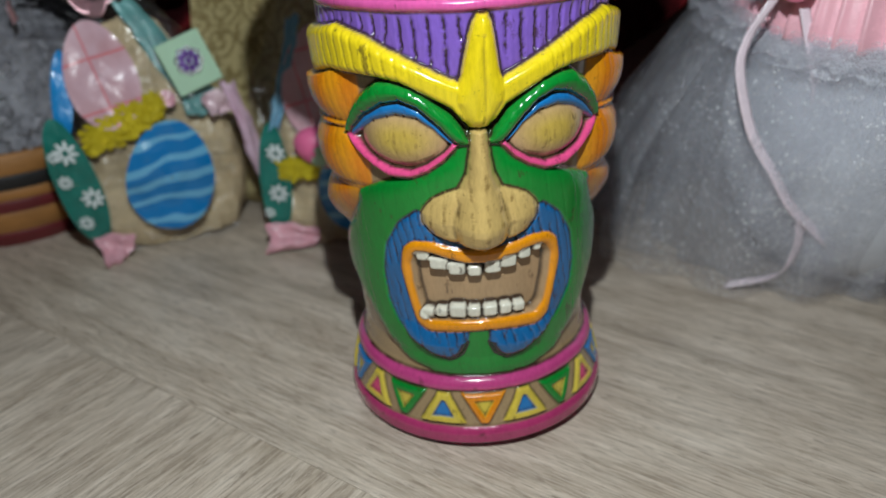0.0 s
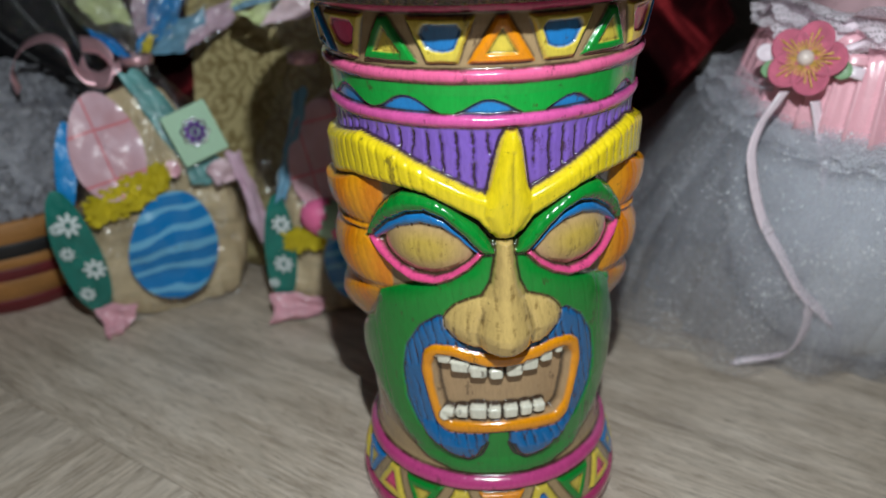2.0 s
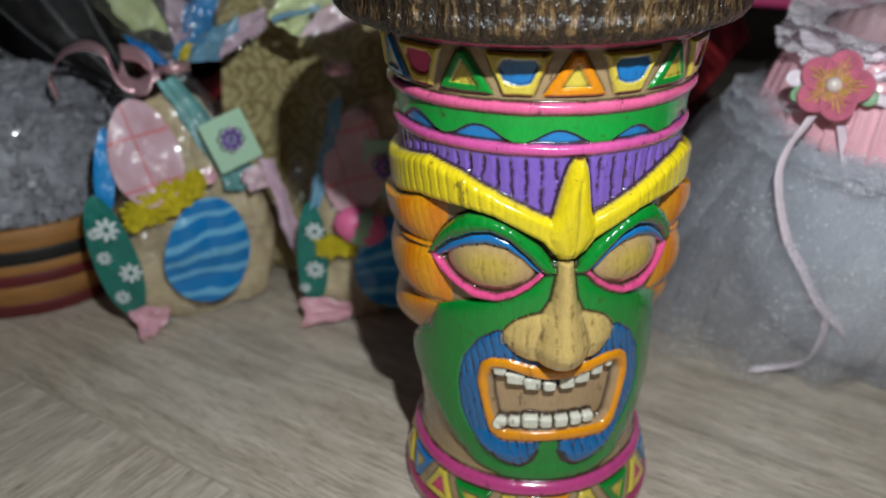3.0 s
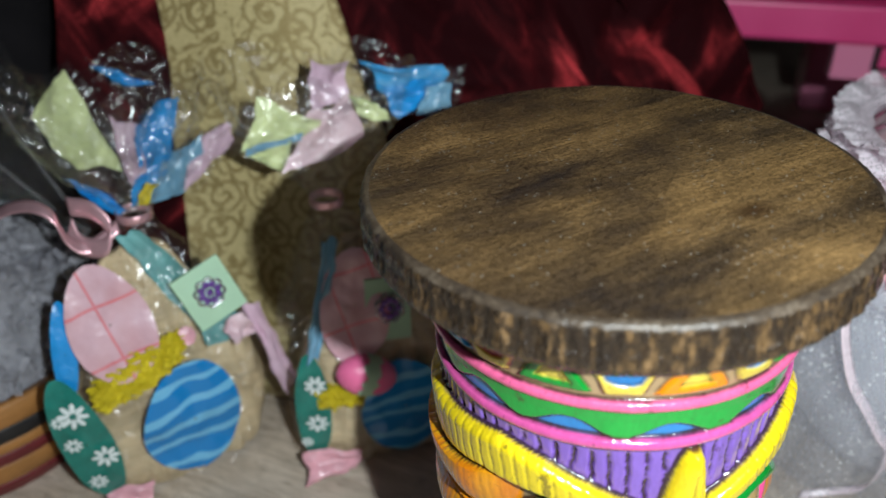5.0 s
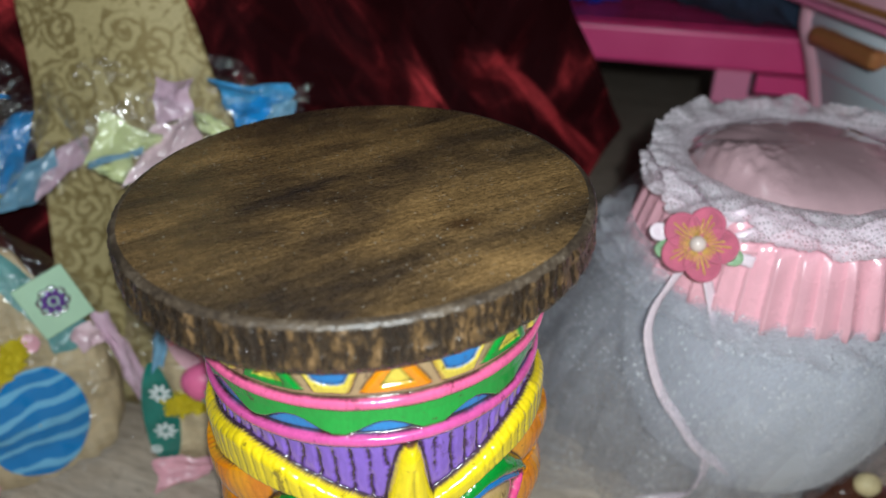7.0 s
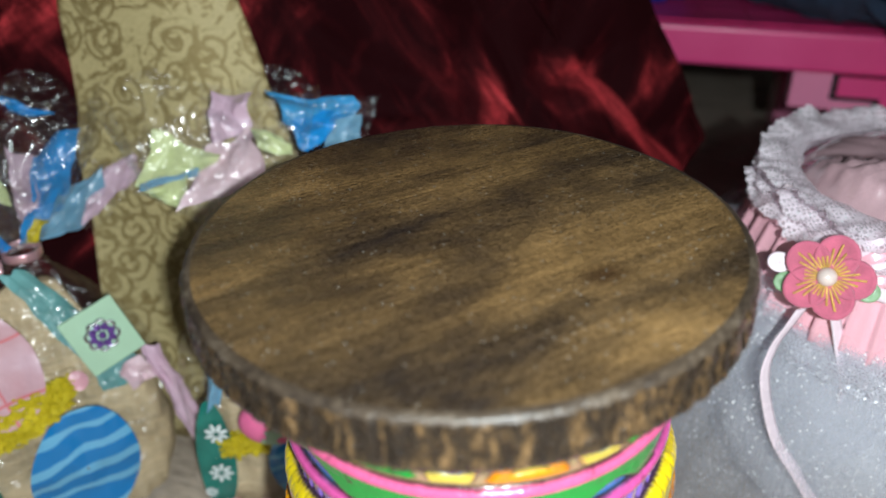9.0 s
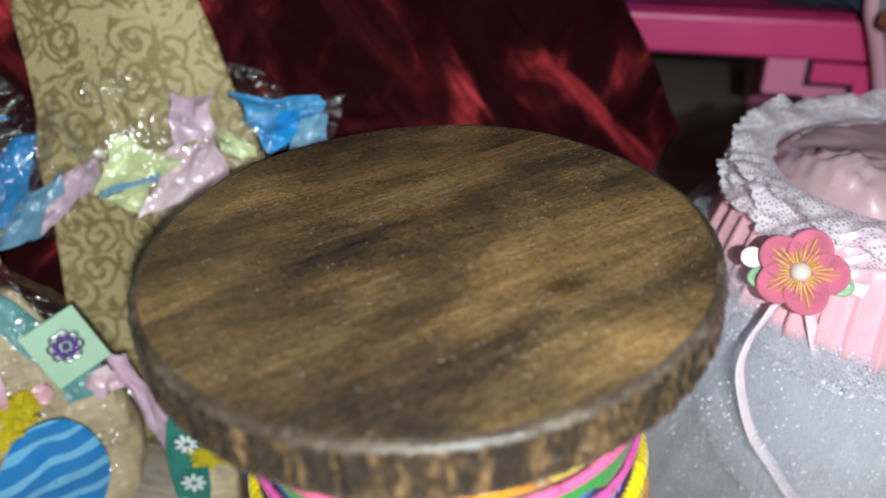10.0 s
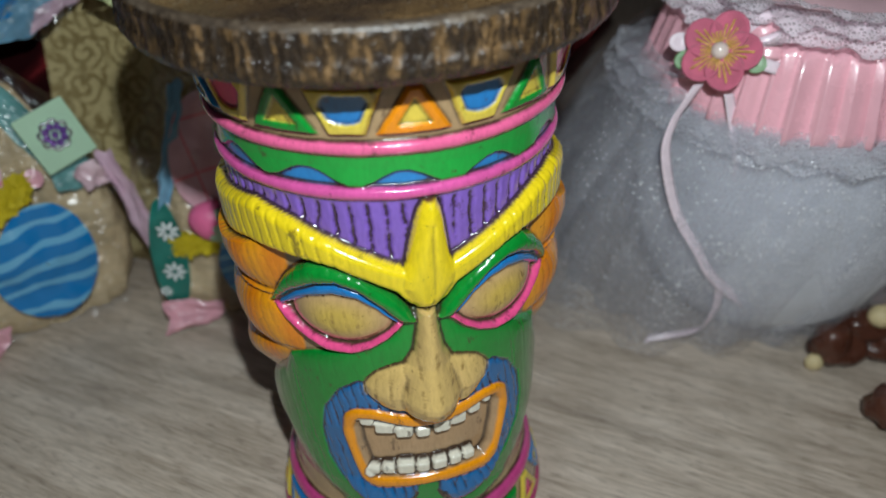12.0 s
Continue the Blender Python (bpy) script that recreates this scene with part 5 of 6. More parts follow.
# ---- striped bowl with crystals ----
def crystal_bowl():
    bowl = base("wooden_bowl", pose(-0.2405, 0.4305, 0), "striped honey-brown wooden bowl filled with white crystals under clear film", "bowl")
    bands = [(0.0, 0.0095, BOWL_MAROON, 0.0615, 0.0655), (0.0095, 0.0215, BOWL_WOOD, 0.0655, 0.0685), (0.0215, 0.0285, BOWL_MAROON, 0.0685, 0.0695), (0.0285, 0.0345, BOWL_WOOD, 0.0695, 0.0702), (0.0345, 0.0425, BOWL_BLACK, 0.0702, 0.0705), (0.0425, 0.0535, BOWL_WOOD, 0.0705, 0.0700)]
    for k, (z0, z1, mt, r0, r1) in enumerate(bands):
        prof = [(r0 - 0.005, z0), (r0 - 0.0004, z0), (r0, z0 + 0.0006), ((r0 + r1) / 2 + 0.0003, (z0 + z1) / 2), (r1, z1 - 0.0006), (r1 - 0.0004, z1), (r1 - 0.005, z1), (r1 - 0.0052, (z0 + z1) / 2), (r0 - 0.005, z0)]
        part("bowl_band", revolve_mesh("bowl_band", prof, 96, 0.002, 5), mt, bowl)
    part("bowl_bottom", revolve_mesh("bowl_bottom", [(0.0565, 0.0006), (0.0565, 0.006), (0.002, 0.006), (0.002, 0.0006), (0.0565, 0.0006)], 64), BOWL_WOOD, bowl)
    # heap of crystals
    rnd = random.Random(3)
    prof = [(0.0645, 0.046), (0.064, 0.056), (0.0605, 0.070), (0.0555, 0.086), (0.050, 0.100), (0.043, 0.110), (0.030, 0.116), (0.015, 0.119), (0.001, 0.120)]
    heap = part("crystal_heap", revolve_mesh("crystal_heap", prof, 90, 0.03, 4), CRYSTAL, bowl, "heap of small white crystals")
    for v in heap.data.vertices:
        v.co += Vector(noise.noise_vector(v.co * 130)) * 0.0030 + Vector(noise.noise_vector(v.co * 350)) * 0.0014
    bm_v, bm_q = [], []
    for k in range(1500):
        a, u = rnd.uniform(0, 2 * math.pi), rnd.random()
        i = min(int(u * 8), 7)
        (r0, z0), (r1, z1) = prof[i], prof[i + 1]
        f = rnd.random()
        c = Vector(((r0 + (r1 - r0) * f + 0.0008) * math.cos(a), (r0 + (r1 - r0) * f + 0.0008) * math.sin(a), z0 + (z1 - z0) * f))
        t = Euler((rnd.uniform(0, 6), rnd.uniform(0, 6), rnd.uniform(0, 6))).to_matrix()
        s = rnd.uniform(0.0012, 0.0036)
        n = len(bm_v)
        for q in ((-1, -1, -1), (1, -1, -1), (1, 1, -1), (-1, 1, -1), (-1, -1, 1), (1, -1, 1), (1, 1, 1), (-1, 1, 1)):
            bm_v.append(c + t @ Vector((q[0] * s, q[1] * s * 0.6, q[2] * s * 0.45)))
        for q in ((0, 3, 2, 1), (4, 5, 6, 7), (0, 1, 5, 4), (1, 2, 6, 5), (2, 3, 7, 6), (3, 0, 4, 7)):
            bm_q.append([n + w for w in q])
    # a few that have slid up into the gathered film
    for k in range(120):
        f = rnd.random()
        c = Vector((0.044, 0.0, 0.092)).lerp(Vector((0.076, 0.004, 0.103)), f) + Vector((rnd.uniform(-1, 1), rnd.uniform(-1, 1), rnd.uniform(-1, 0.8))) * 0.013 * (1.1 - f)
        t = Euler((rnd.uniform(0, 6), rnd.uniform(0, 6), rnd.uniform(0, 6))).to_matrix()
        s = rnd.uniform(0.0012, 0.0030)
        n = len(bm_v)
        for q in ((-1, -1, -1), (1, -1, -1), (1, 1, -1), (-1, 1, -1), (-1, -1, 1), (1, -1, 1), (1, 1, 1), (-1, 1, 1)):
            bm_v.append(c + t @ Vector((q[0] * s, q[1] * s * 0.6, q[2] * s * 0.45)))
        for q in ((0, 3, 2, 1), (4, 5, 6, 7), (0, 1, 5, 4), (1, 2, 6, 5), (2, 3, 7, 6), (3, 0, 4, 7)):
            bm_q.append([n + w for w in q])
    shards = part("crystal_gravel", np_mesh("crystal_gravel", bm_v, bm_q, False), CRYSTAL, bowl)
    shards["kind"] = "stuff"
    # clear film drawn up towards a tie and flaring behind it
    rows = []
    for t, (cx, cy, cz, r) in zip(np.linspace(0, 1, 7), ((0, 0, 0.050, 0.072), (0.002, 0.0, 0.085, 0.066), (0.014, 0.0, 0.112, 0.052), (0.052, 0.002, 0.110, 0.028), (0.080, 0.004, 0.106, 0.006), (0.036, 0.014, 0.150, 0.034), (-0.030, 0.04, 0.215, 0.060))):
        rows.append([(cx + r * math.cos(a) * (1 + 0.1 * t * math.sin(6 * a)), cy + r * math.sin(a) * (0.9 + 0.1 * math.cos(5 * a)), cz + (0.30 if 0.4 < t else 0) * r * -math.cos(a)) for a in np.linspace(0, 2 * math.pi, 60, endpoint=False)])
    wrap = part("film_wrap", grid_mesh("film_wrap", sway(np.array(rows), 0.003, 45, 3), True), FILM_DARK, bowl, "clear film drawn up over the bowl")
    wrap.visible_shadow = False
    # milky strips stand in for streaks of light on the film's folds
    for k, (dx, dy, dz) in enumerate(((-0.100, 0.020, 0.060), (-0.088, 0.030, 0.088), (-0.060, 0.036, 0.100), (-0.112, 0.012, 0.040))):
        tie = Vector((0.080, 0.004, 0.106))
        path = [tie + Vector((dx, dy, dz)) * f + Vector((0, 0, -0.010 * math.sin(math.pi * f))) for f in (0.05, 0.3, 0.6, 1.0)]
        crease = part("film_crease", strip_mesh("film_crease", path, 0.0016 + 0.0006 * k, [(0.3, 0.2, 0.9), (0.3, 0.2, 0.9)], 30), FILM_STREAK, bowl)
        crease.visible_shadow = False
    return bowl


crystal_bowl()


# ---- velvet gown with a brocade front ----
def gown():
    dress = base("gown", pose(0, 0, 0), "dark red crushed velvet gown with a gold brocade front panel", "gown")
    n, m = 60, 44
    zs = np.linspace(0.003, 0.44, n)
    back = lambda z: 0.440 + 0.255 * z
    right = lambda z: np.interp(z, [0.0, 0.06, 0.18, 0.235, 0.44], [0.020, 0.004, -0.038, -0.055, -0.118])
    rows = []
    for z in zs:
        x0, x1 = -0.131 - 0.02 * max(0, z - 0.25), right(z)
        row = []
        for s in np.linspace(0, 1, m):
            x = x0 + (x1 - x0) * s
            row.append((x, back(z) + 0.006 * math.sin(x * 46 + z * 5) * (1 - z) - 0.006 * math.sin(math.pi * s), z))
        rows.append(row)
    g = sway(np.array(rows), 0.002, 22, 2)
    # the woven pattern runs in the cloth's own plane: x across, y up it
    me = grid_mesh("front_panel", g)
    pan = part("front_panel", me, BROCADE, dress, "cream brocade woven with gold scrolls")
    pan.rotation_euler = (math.pi / 2, 0, 0)
    me.transform(Matrix.Rotation(-math.pi / 2, 4, "X"))
    solid(pan, 0.0012)
    # velvet at both sides
    def folds(x, z, k):
        a, r = math.atan2(z - 0.163, x - 0.087), math.hypot(x - 0.087, z - 0.163)
        pleat = abs(math.sin(a * 4.2 + 1.2 * noise.noise(Vector((x * 9, k, z * 9))) + k)) ** 0.8
        return 0.015 * pleat * min(1, 0.25 + r * 6) + 0.010 * noise.noise(Vector((x * 11 + z * 9, k, z * 4))) + 0.005 * noise.noise(Vector((x * 45, k + 3, z * 38)))
    low = [(0.000, 0.004), (0.050, 0.040), (0.100, 0.075), (0.1455, 0.107), (0.168, 0.124), (0.186, 0.140)]
    rows = []
    for t in np.linspace(0, 1, 90):
        row = []
        for s in np.linspace(0, 1, 90):
            u = s * (len(low) - 1)
            i = min(int(u), len(low) - 2)
            bx, bz = (low[i][j] + (low[i + 1][j] - low[i][j]) * (u - i) for j in (0, 1))
            tx = -0.122 + 0.155 * s
            x, z = bx + (tx - bx) * t, bz + (0.44 - bz) * t
            swing = 0.030 * s * s
            row.append((x, back(z) + 0.004 + swing - folds(x, z, 1.0) * min(1, 5 * s), z))
        rows.append(row)
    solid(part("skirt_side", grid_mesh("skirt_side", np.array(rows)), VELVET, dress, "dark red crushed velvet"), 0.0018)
    hem = [rows[0][int(k)] for k in np.linspace(0, 89, 26)]
    part("hem", tube_mesh("hem", hem, 0.0022, 110, 8), VELVET, dress)
    edge = [rows[int(k)][89] for k in np.linspace(0, 89, 20)]
    part("hem", tube_mesh("hem", edge, 0.0018, 90, 8), VELVET, dress)
    seam = [Vector(rows[int(k)][int(62 - 0.28 * k)]) + Vector((0, -0.002, 0)) for k in np.linspace(4, 88, 18)]
    part("seam", tube_mesh("seam", seam, 0.0011, 90, 6), VELVET, dress, "stitched seam along the velvet")
    rows = []
    for z in np.linspace(0.003, 0.44, 70):
        rows.append([(x, back(z) + 0.004 - folds(x, z, 4.0) * min(1, (-0.128 - x) * 20), z) for x in np.linspace(-0.128 - 0.02 * max(0, z - 0.25), -0.178, 40)])
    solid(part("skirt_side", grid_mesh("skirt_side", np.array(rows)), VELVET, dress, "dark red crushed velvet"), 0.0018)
    return dress


gown()


# added black sheet stands in for the unlit dark behind the bowl
def dark_backdrop():
    cloth = base("dark_backdrop", pose(0, 0, 0), "added black backdrop in soft folds behind the wooden bowl", "cloth")
    rows = []
    for z in np.linspace(0.003, 0.46, 60):
        rows.append([(x, 0.462 + 0.22 * z + 0.012 * math.sin(x * 70 + 3 * math.sin(z * 9)) + 0.008 * noise.noise(Vector((x * 20, 2, z * 12))), z) for x in np.linspace(-0.166, -0.48, 80)])
    solid(part("hanging", grid_mesh("hanging", np.array(rows)), DARK_BACKDROP, cloth), 0.0015)
    return cloth


dark_backdrop()


# ---- cushion box dressed in tulle ----
def tulle_box():
    up = Vector((-0.045, -0.05, 1)).normalized()
    turn = Vector((0, 0, 1)).rotation_difference(up).to_matrix().to_4x4()
    origin = Vector((0.2335, 0.3865, 0.0))
    m = Matrix.Translation(origin) @ turn
    inv = m.inverted()
    box = base("tulle_box", m, "round box dressed in sparkling tulle with a pink satin cushion top", "tulle box")
    body = [(0.002, 0.0045), (0.028, 0.006), (0.044, 0.013), (0.056, 0.029), (0.0645, 0.052), (0.0670, 0.080), (0.0655, 0.108), (0.0625, 0.128), (0.0575, 0.150), (0.0490, 0.162), (0.002, 0.162)]
    part("box_body", revolve_mesh("box_body", body, 96, 0.004, 9), TULLE_LINING, box, "pale grey-blue lined body")

    def ring(a, r, h, dr=0.0, dh=0.0):
        return Vector(((r + dr) * math.cos(a), (r + dr) * math.sin(a), h + dh))

    # satin cushion top with sagging folds
    # the puff near the rim is shaped to catch the flash towards the camera
    rows = []
    for f in [1.0, 0.99, 0.975, 0.96, 0.94, 0.92, 0.90, 0.88, 0.86] + list(np.linspace(0.845, 0.0005, 26)):
        rows.append([tuple(ring(a, 0.0518 * f, 0.160 + 0.0105 * max(0, 1 - f ** 7) + 0.0055 * max(0, 1 - f * f), 0, 0.0026 * noise.noise(Vector((math.cos(a) * f * 2, math.sin(a) * f * 2, 1))) + 0.0016 * f ** 3 * noise.noise(Vector((math.cos(a) * 5, math.sin(a) * 5, f))) + (0.0080 + 0.0040 * noise.noise(Vector((math.cos(a) * 12, math.sin(a) * 12, f * 9)))) * math.exp(-((a - 3.42) / 0.55) ** 2 - ((f - 0.80) / (0.075 if f > 0.80 else 0.40)) ** 2) + 0.0004 * f * f * noise.noise(Vector((math.cos(a) * 11, math.sin(a) * 11, f * 5))))) for a in np.linspace(0, 2 * math.pi, 140, endpoint=False)])
    part("cushion", grid_mesh("cushion", np.array(rows), True), SATIN, box, "dusty pink satin cushion")
    # pleated satin band
    rows, seg = [], 44 * 8
    for h, k in ((0.1240, 0.2), (0.1258, 0.95), (0.1310, 1.1), (0.1370, 1.0), (0.1420, 0.95), (0.1480, 0.85), (0.1540, 0.7), (0.1585, 0.1)):
        row = []
        for i in range(seg):
            a = i * 2 * math.pi / seg
            saw = (i % 8) / 8
            row.append(tuple(ring(a, 0.0665 - 0.24 * (h - 0.1245), h, 0.0056 * k * (1 - saw) ** 1.3 * (0.8 + 0.9 * noise.noise(Vector((math.cos(a) * 9, math.sin(a) * 9, 2)))), 0.0016 * noise.noise(Vector((math.cos(a) * 14, math.sin(a) * 14, h * 40))))))
        rows.append(row)
    part("band_lining", revolve_mesh("band_lining", [(0.0650, 0.120), (0.0667, 0.1235), (0.0610, 0.150), (0.0600, 0.1530), (0.0505, 0.1610)], 96), SATIN_BAND, box)
    solid(part("pleated_band", grid_mesh("pleated_band", np.array(rows), True), SATIN_BAND, box, "pleated bright pink satin ribbon"), 0.0005)

    def ruffle(name, r0, h0, r1, h1, wave, freq, seed, cloth=LACE):
        rows = []
        for t in np.linspace(0, 1, 7):
            row = []
            for a in np.linspace(0, 2 * math.pi, 420, endpoint=False):
                w = math.sin(freq * a + 1.8 * math.sin(3 * a + seed)) * t
                tip = 0.0014 * abs(math.sin(56 * a)) * (t > 0.95)
                inner = r0 + 0.0030 * noise.noise(Vector((math.cos(a) * 4, math.sin(a) * 4, seed * 3)))
                row.append(tuple(ring(a, inner + (r1 - inner) * t + wave * w * 0.7 + tip, h0 + (h1 - h0) * t + wave * math.cos(freq * a * 0.7 + seed) * t + 0.005 * t * noise.noise(Vector((math.cos(a) * 7, math.sin(a) * 7, seed + t * 2))) + 0.0009 * t * noise.noise(Vector((math.cos(a) * 26, math.sin(a) * 26, seed + t * 3))))))
            rows.append(row)
        return part(name, grid_mesh(name, np.array(rows), True), cloth, box, "white lace ruffle")

    ruffle("lace_ruffle", 0.0490, 0.1655, 0.0668, 0.1605, 0.0011, 19, 1)
    ruffle("lace_ruffle", 0.0485, 0.1680, 0.0640, 0.1665, 0.0012, 15, 4)
    ruffle("lace_ruffle", 0.0480, 0.1690, 0.0640, 0.1735, 0.0014, 13, 7)
    ruffle("tulle_frill", 0.0672, 0.1270, 0.0745, 0.1165, 0.0010, 17, 2, TULLE_INNER)
    ruffle("tulle_frill", 0.0672, 0.1275, 0.0775, 0.1205, 0.0012, 13, 5, TULLE_INNER)

    # frill that stands out beside the flower
    for k, (h0, h1, r1, a0, a1) in enumerate(((0.1400, 0.1370, 0.0840, 140, 200), (0.1330, 0.1300, 0.0880, 132, 203), (0.1280, 0.1220, 0.0860, 128, 206))):
        rows = []
        for t in np.linspace(0, 1, 6):
            row = []
            for d in np.linspace(a0, a1, 90):
                a = radians(d)
                edge = math.sin(math.pi * (d - a0) / (a1 - a0)) ** 0.5
                w = math.sin(26 * a + 2 * k) * 0.0016 + 0.003 * noise.noise(Vector((d * 0.13, k * 5.0, t)))
                row.append(tuple(ring(a, 0.0690 + (r1 - 0.0690) * t * edge, h0 + (h1 - h0) * t + w * t)))
            rows.append(row)
        part("tulle_frill", grid_mesh("tulle_frill", np.array(rows)), TULLE_INNER, box, "gathered white tulle frill")

    # tulle skirts, falling from the band to the floor
    def skirt(name, r_top, h_top, spread, pleats, deep, seed, lift, sweep=(0, 360)):
        rows = []
        full = sweep == (0, 360)
        angles = np.linspace(radians(sweep[0]), radians(sweep[1]), 260 if full else 110, endpoint=not full)
        for t in np.linspace(0, 1, 26):
            row = []
            for a in angles:
                top = m @ ring(a, r_top, h_top)
                left, frnt = max(0, -math.cos(a)), max(0, -math.sin(a))
                r = 0.074 + spread * (0.034 * left ** 1.5 + 0.010 * max(0, math.cos(a)) + 0.020 * max(0, math.sin(a)) + 0.004 * frnt)
                r *= 1 + deep * math.sin(pleats * a + 1.5 * math.sin(2 * a + seed)) + 0.3 * deep * math.sin(pleats * 2.3 * a + seed)
                bot = Vector((0.224 + r * math.cos(a), 0.420 + r * math.sin(a), lift + 0.0012))
                p = top.lerp(bot, t)
                bulge = 0.010 * math.sin(math.pi * t) * (0.4 + 0.6 * spread)
                p += Vector((math.cos(a), math.sin(a), 0)) * bulge
                p += Vector(noise.noise_vector(p * 38 + Vector((seed, 0, 0)))) * 0.003 * math.sin(math.pi * t)
                row.append(tuple(inv @ p))
            rows.append(row)
        return part(name, grid_mesh(name, np.array(rows), full), TULLE_INNER if spread < 0.5 else TULLE, box, "sheer sparkling tulle")

    skirt("tulle_layer", 0.0672, 0.126, 0.25, 19, 0.040, 1.0, 0.0)
    skirt("tulle_layer", 0.0680, 0.128, 0.75, 15, 0.050, 2.4, 0.0008)
    skirt("tulle_layer", 0.0686, 0.130, 1.25, 13, 0.060, 4.1, 0.0016)
    skirt("tulle_veil", 0.0765, 0.141, 1.30, 11, 0.060, 6.3, 0.0022, (95, 203))
    skirt("tulle_veil", 0.0775, 0.136, 1.00, 15, 0.050, 8.2, 0.0026, (120, 207))

    # flower with a pearl, leaves and loops
    here = inv @ Vector((0.1740, 0.3500, 0.1445))
    face = (inv.to_3x3() @ Vector((-0.50, -0.78, 0.38))).normalized()
    side = face.cross(Vector((0, 0, 1))).normalized()
    high = side.cross(face)
    at = here + face * 0.0125

    def petal(name, centre, ang, long, wide, mt, cup=0.0022, rise=0.0):
        d = side * math.cos(ang) + high * math.sin(ang)
        e = face.cross(d)
        rows = []
        for f in np.linspace(0.04, 1, 7):
            rows.append([tuple(centre + d * (long * 0.55 + f * long * 0.55 * math.cos(w)) + e * f * wide * math.sin(w) + face * (rise + cup * f * f + 0.0012 * (1 - f))) for w in np.linspace(0, 2 * math.pi, 22, endpoint=False)])
        return solid(part(name, grid_mesh(name, np.array(rows), True), mt, flower), 0.0008)

    flower = part("flower", ball_mesh("flower", at, (0.004, 0.004, 0.003), 0.05, 2), GOLD_THREAD, box, "rose-pink felt flower with gold stitching and a pearl")
    for k in range(5):
        petal("petal", at, radians(90 + 72 * k + 12), 0.0136, 0.0070, PETAL, 0.0022, 0.0012)
    for k in range(30):
        a, r = radians(90 + 12 * k + 12), (0.0120, 0.0098, 0.0072, 0.0070, 0.0072, 0.0098)[k % 6]
        d = side * math.cos(a) + high * math.sin(a)
        part("gold_stitch", tube_mesh("gold_stitch", [at + d * 0.0025 + face * 0.0030, at + d * r * 0.6 + face * 0.0036, at + d * r + face * 0.0034], 0.00038, 8, 5), GOLD_THREAD, flower)
    part("pearl", ball_mesh("pearl", at + face * 0.0040, (0.0033,) * 3, 0, 3), PEARL, flower, "pearl bead")
    for ang, far in ((190, 0.0155), (-22, 0.0155), (5, 0.0180)):
        petal("leaf", at + (side * math.cos(radians(ang)) + high * math.sin(radians(ang))) * (far - 0.0062) - face * 0.001, radians(ang), 0.0072, 0.0036, LEAF_SATIN if ang != 5 else RIBBON_PALE, 0.001)
    for k in range(5):
        ang = radians(128 + 15 * k)
        d = side * math.cos(ang) + high * math.sin(ang)
        c = at + d * 0.008 - face * 0.003
        ribbon_curl(box, [c, c + d * 0.007 + face * 0.003, c + d * 0.013 + face * 0.001, c + d * 0.009 - face * 0.003, c - face * 0.002], 0.0045, [tuple(d.cross(face)), tuple(d.cross(face))], SATIN_BAND if k % 2 else RIBBON_PALE, "ribbon_loop", "", 26)

    def tail(points, name="ribbon_tail"):
        ribbon_curl(box, [inv @ (Vector(p) + Vector((0.0, -0.001, 0.001))) for p in points], 0.0046, [tuple(inv.to_3x3() @ Vector((0.95, 0.25, 0))), tuple(inv.to_3x3() @ Vector((0.5, 0.4, 0.75)))], RIBBON_PALE, name, "narrow pale pink satin ribbon")

    tail([(0.1610, 0.340, 0.1360), (0.1575, 0.339, 0.1300), (0.1531, 0.338, 0.1216), (0.1515, 0.336, 0.1089), (0.1594, 0.334, 0.0843), (0.1709, 0.333, 0.0666), (0.1817, 0.333, 0.0506), (0.2015, 0.336, 0.0327)])
    tail([(0.1724, 0.337, 0.1332), (0.1763, 0.336, 0.1213), (0.1803, 0.335, 0.1088), (0.1852, 0.338, 0.0923)])
    tail([(0.1873, 0.335, 0.0440), (0.1890, 0.337, 0.030), (0.1870, 0.341, 0.016), (0.1800, 0.347, 0.008), (0.1652, 0.3507, 0.0025)])
    return box


tulle_box()


# ---- toy furniture behind ----
STAGE = pose(0, 0.7433, 0, 0, 0, -19.5)


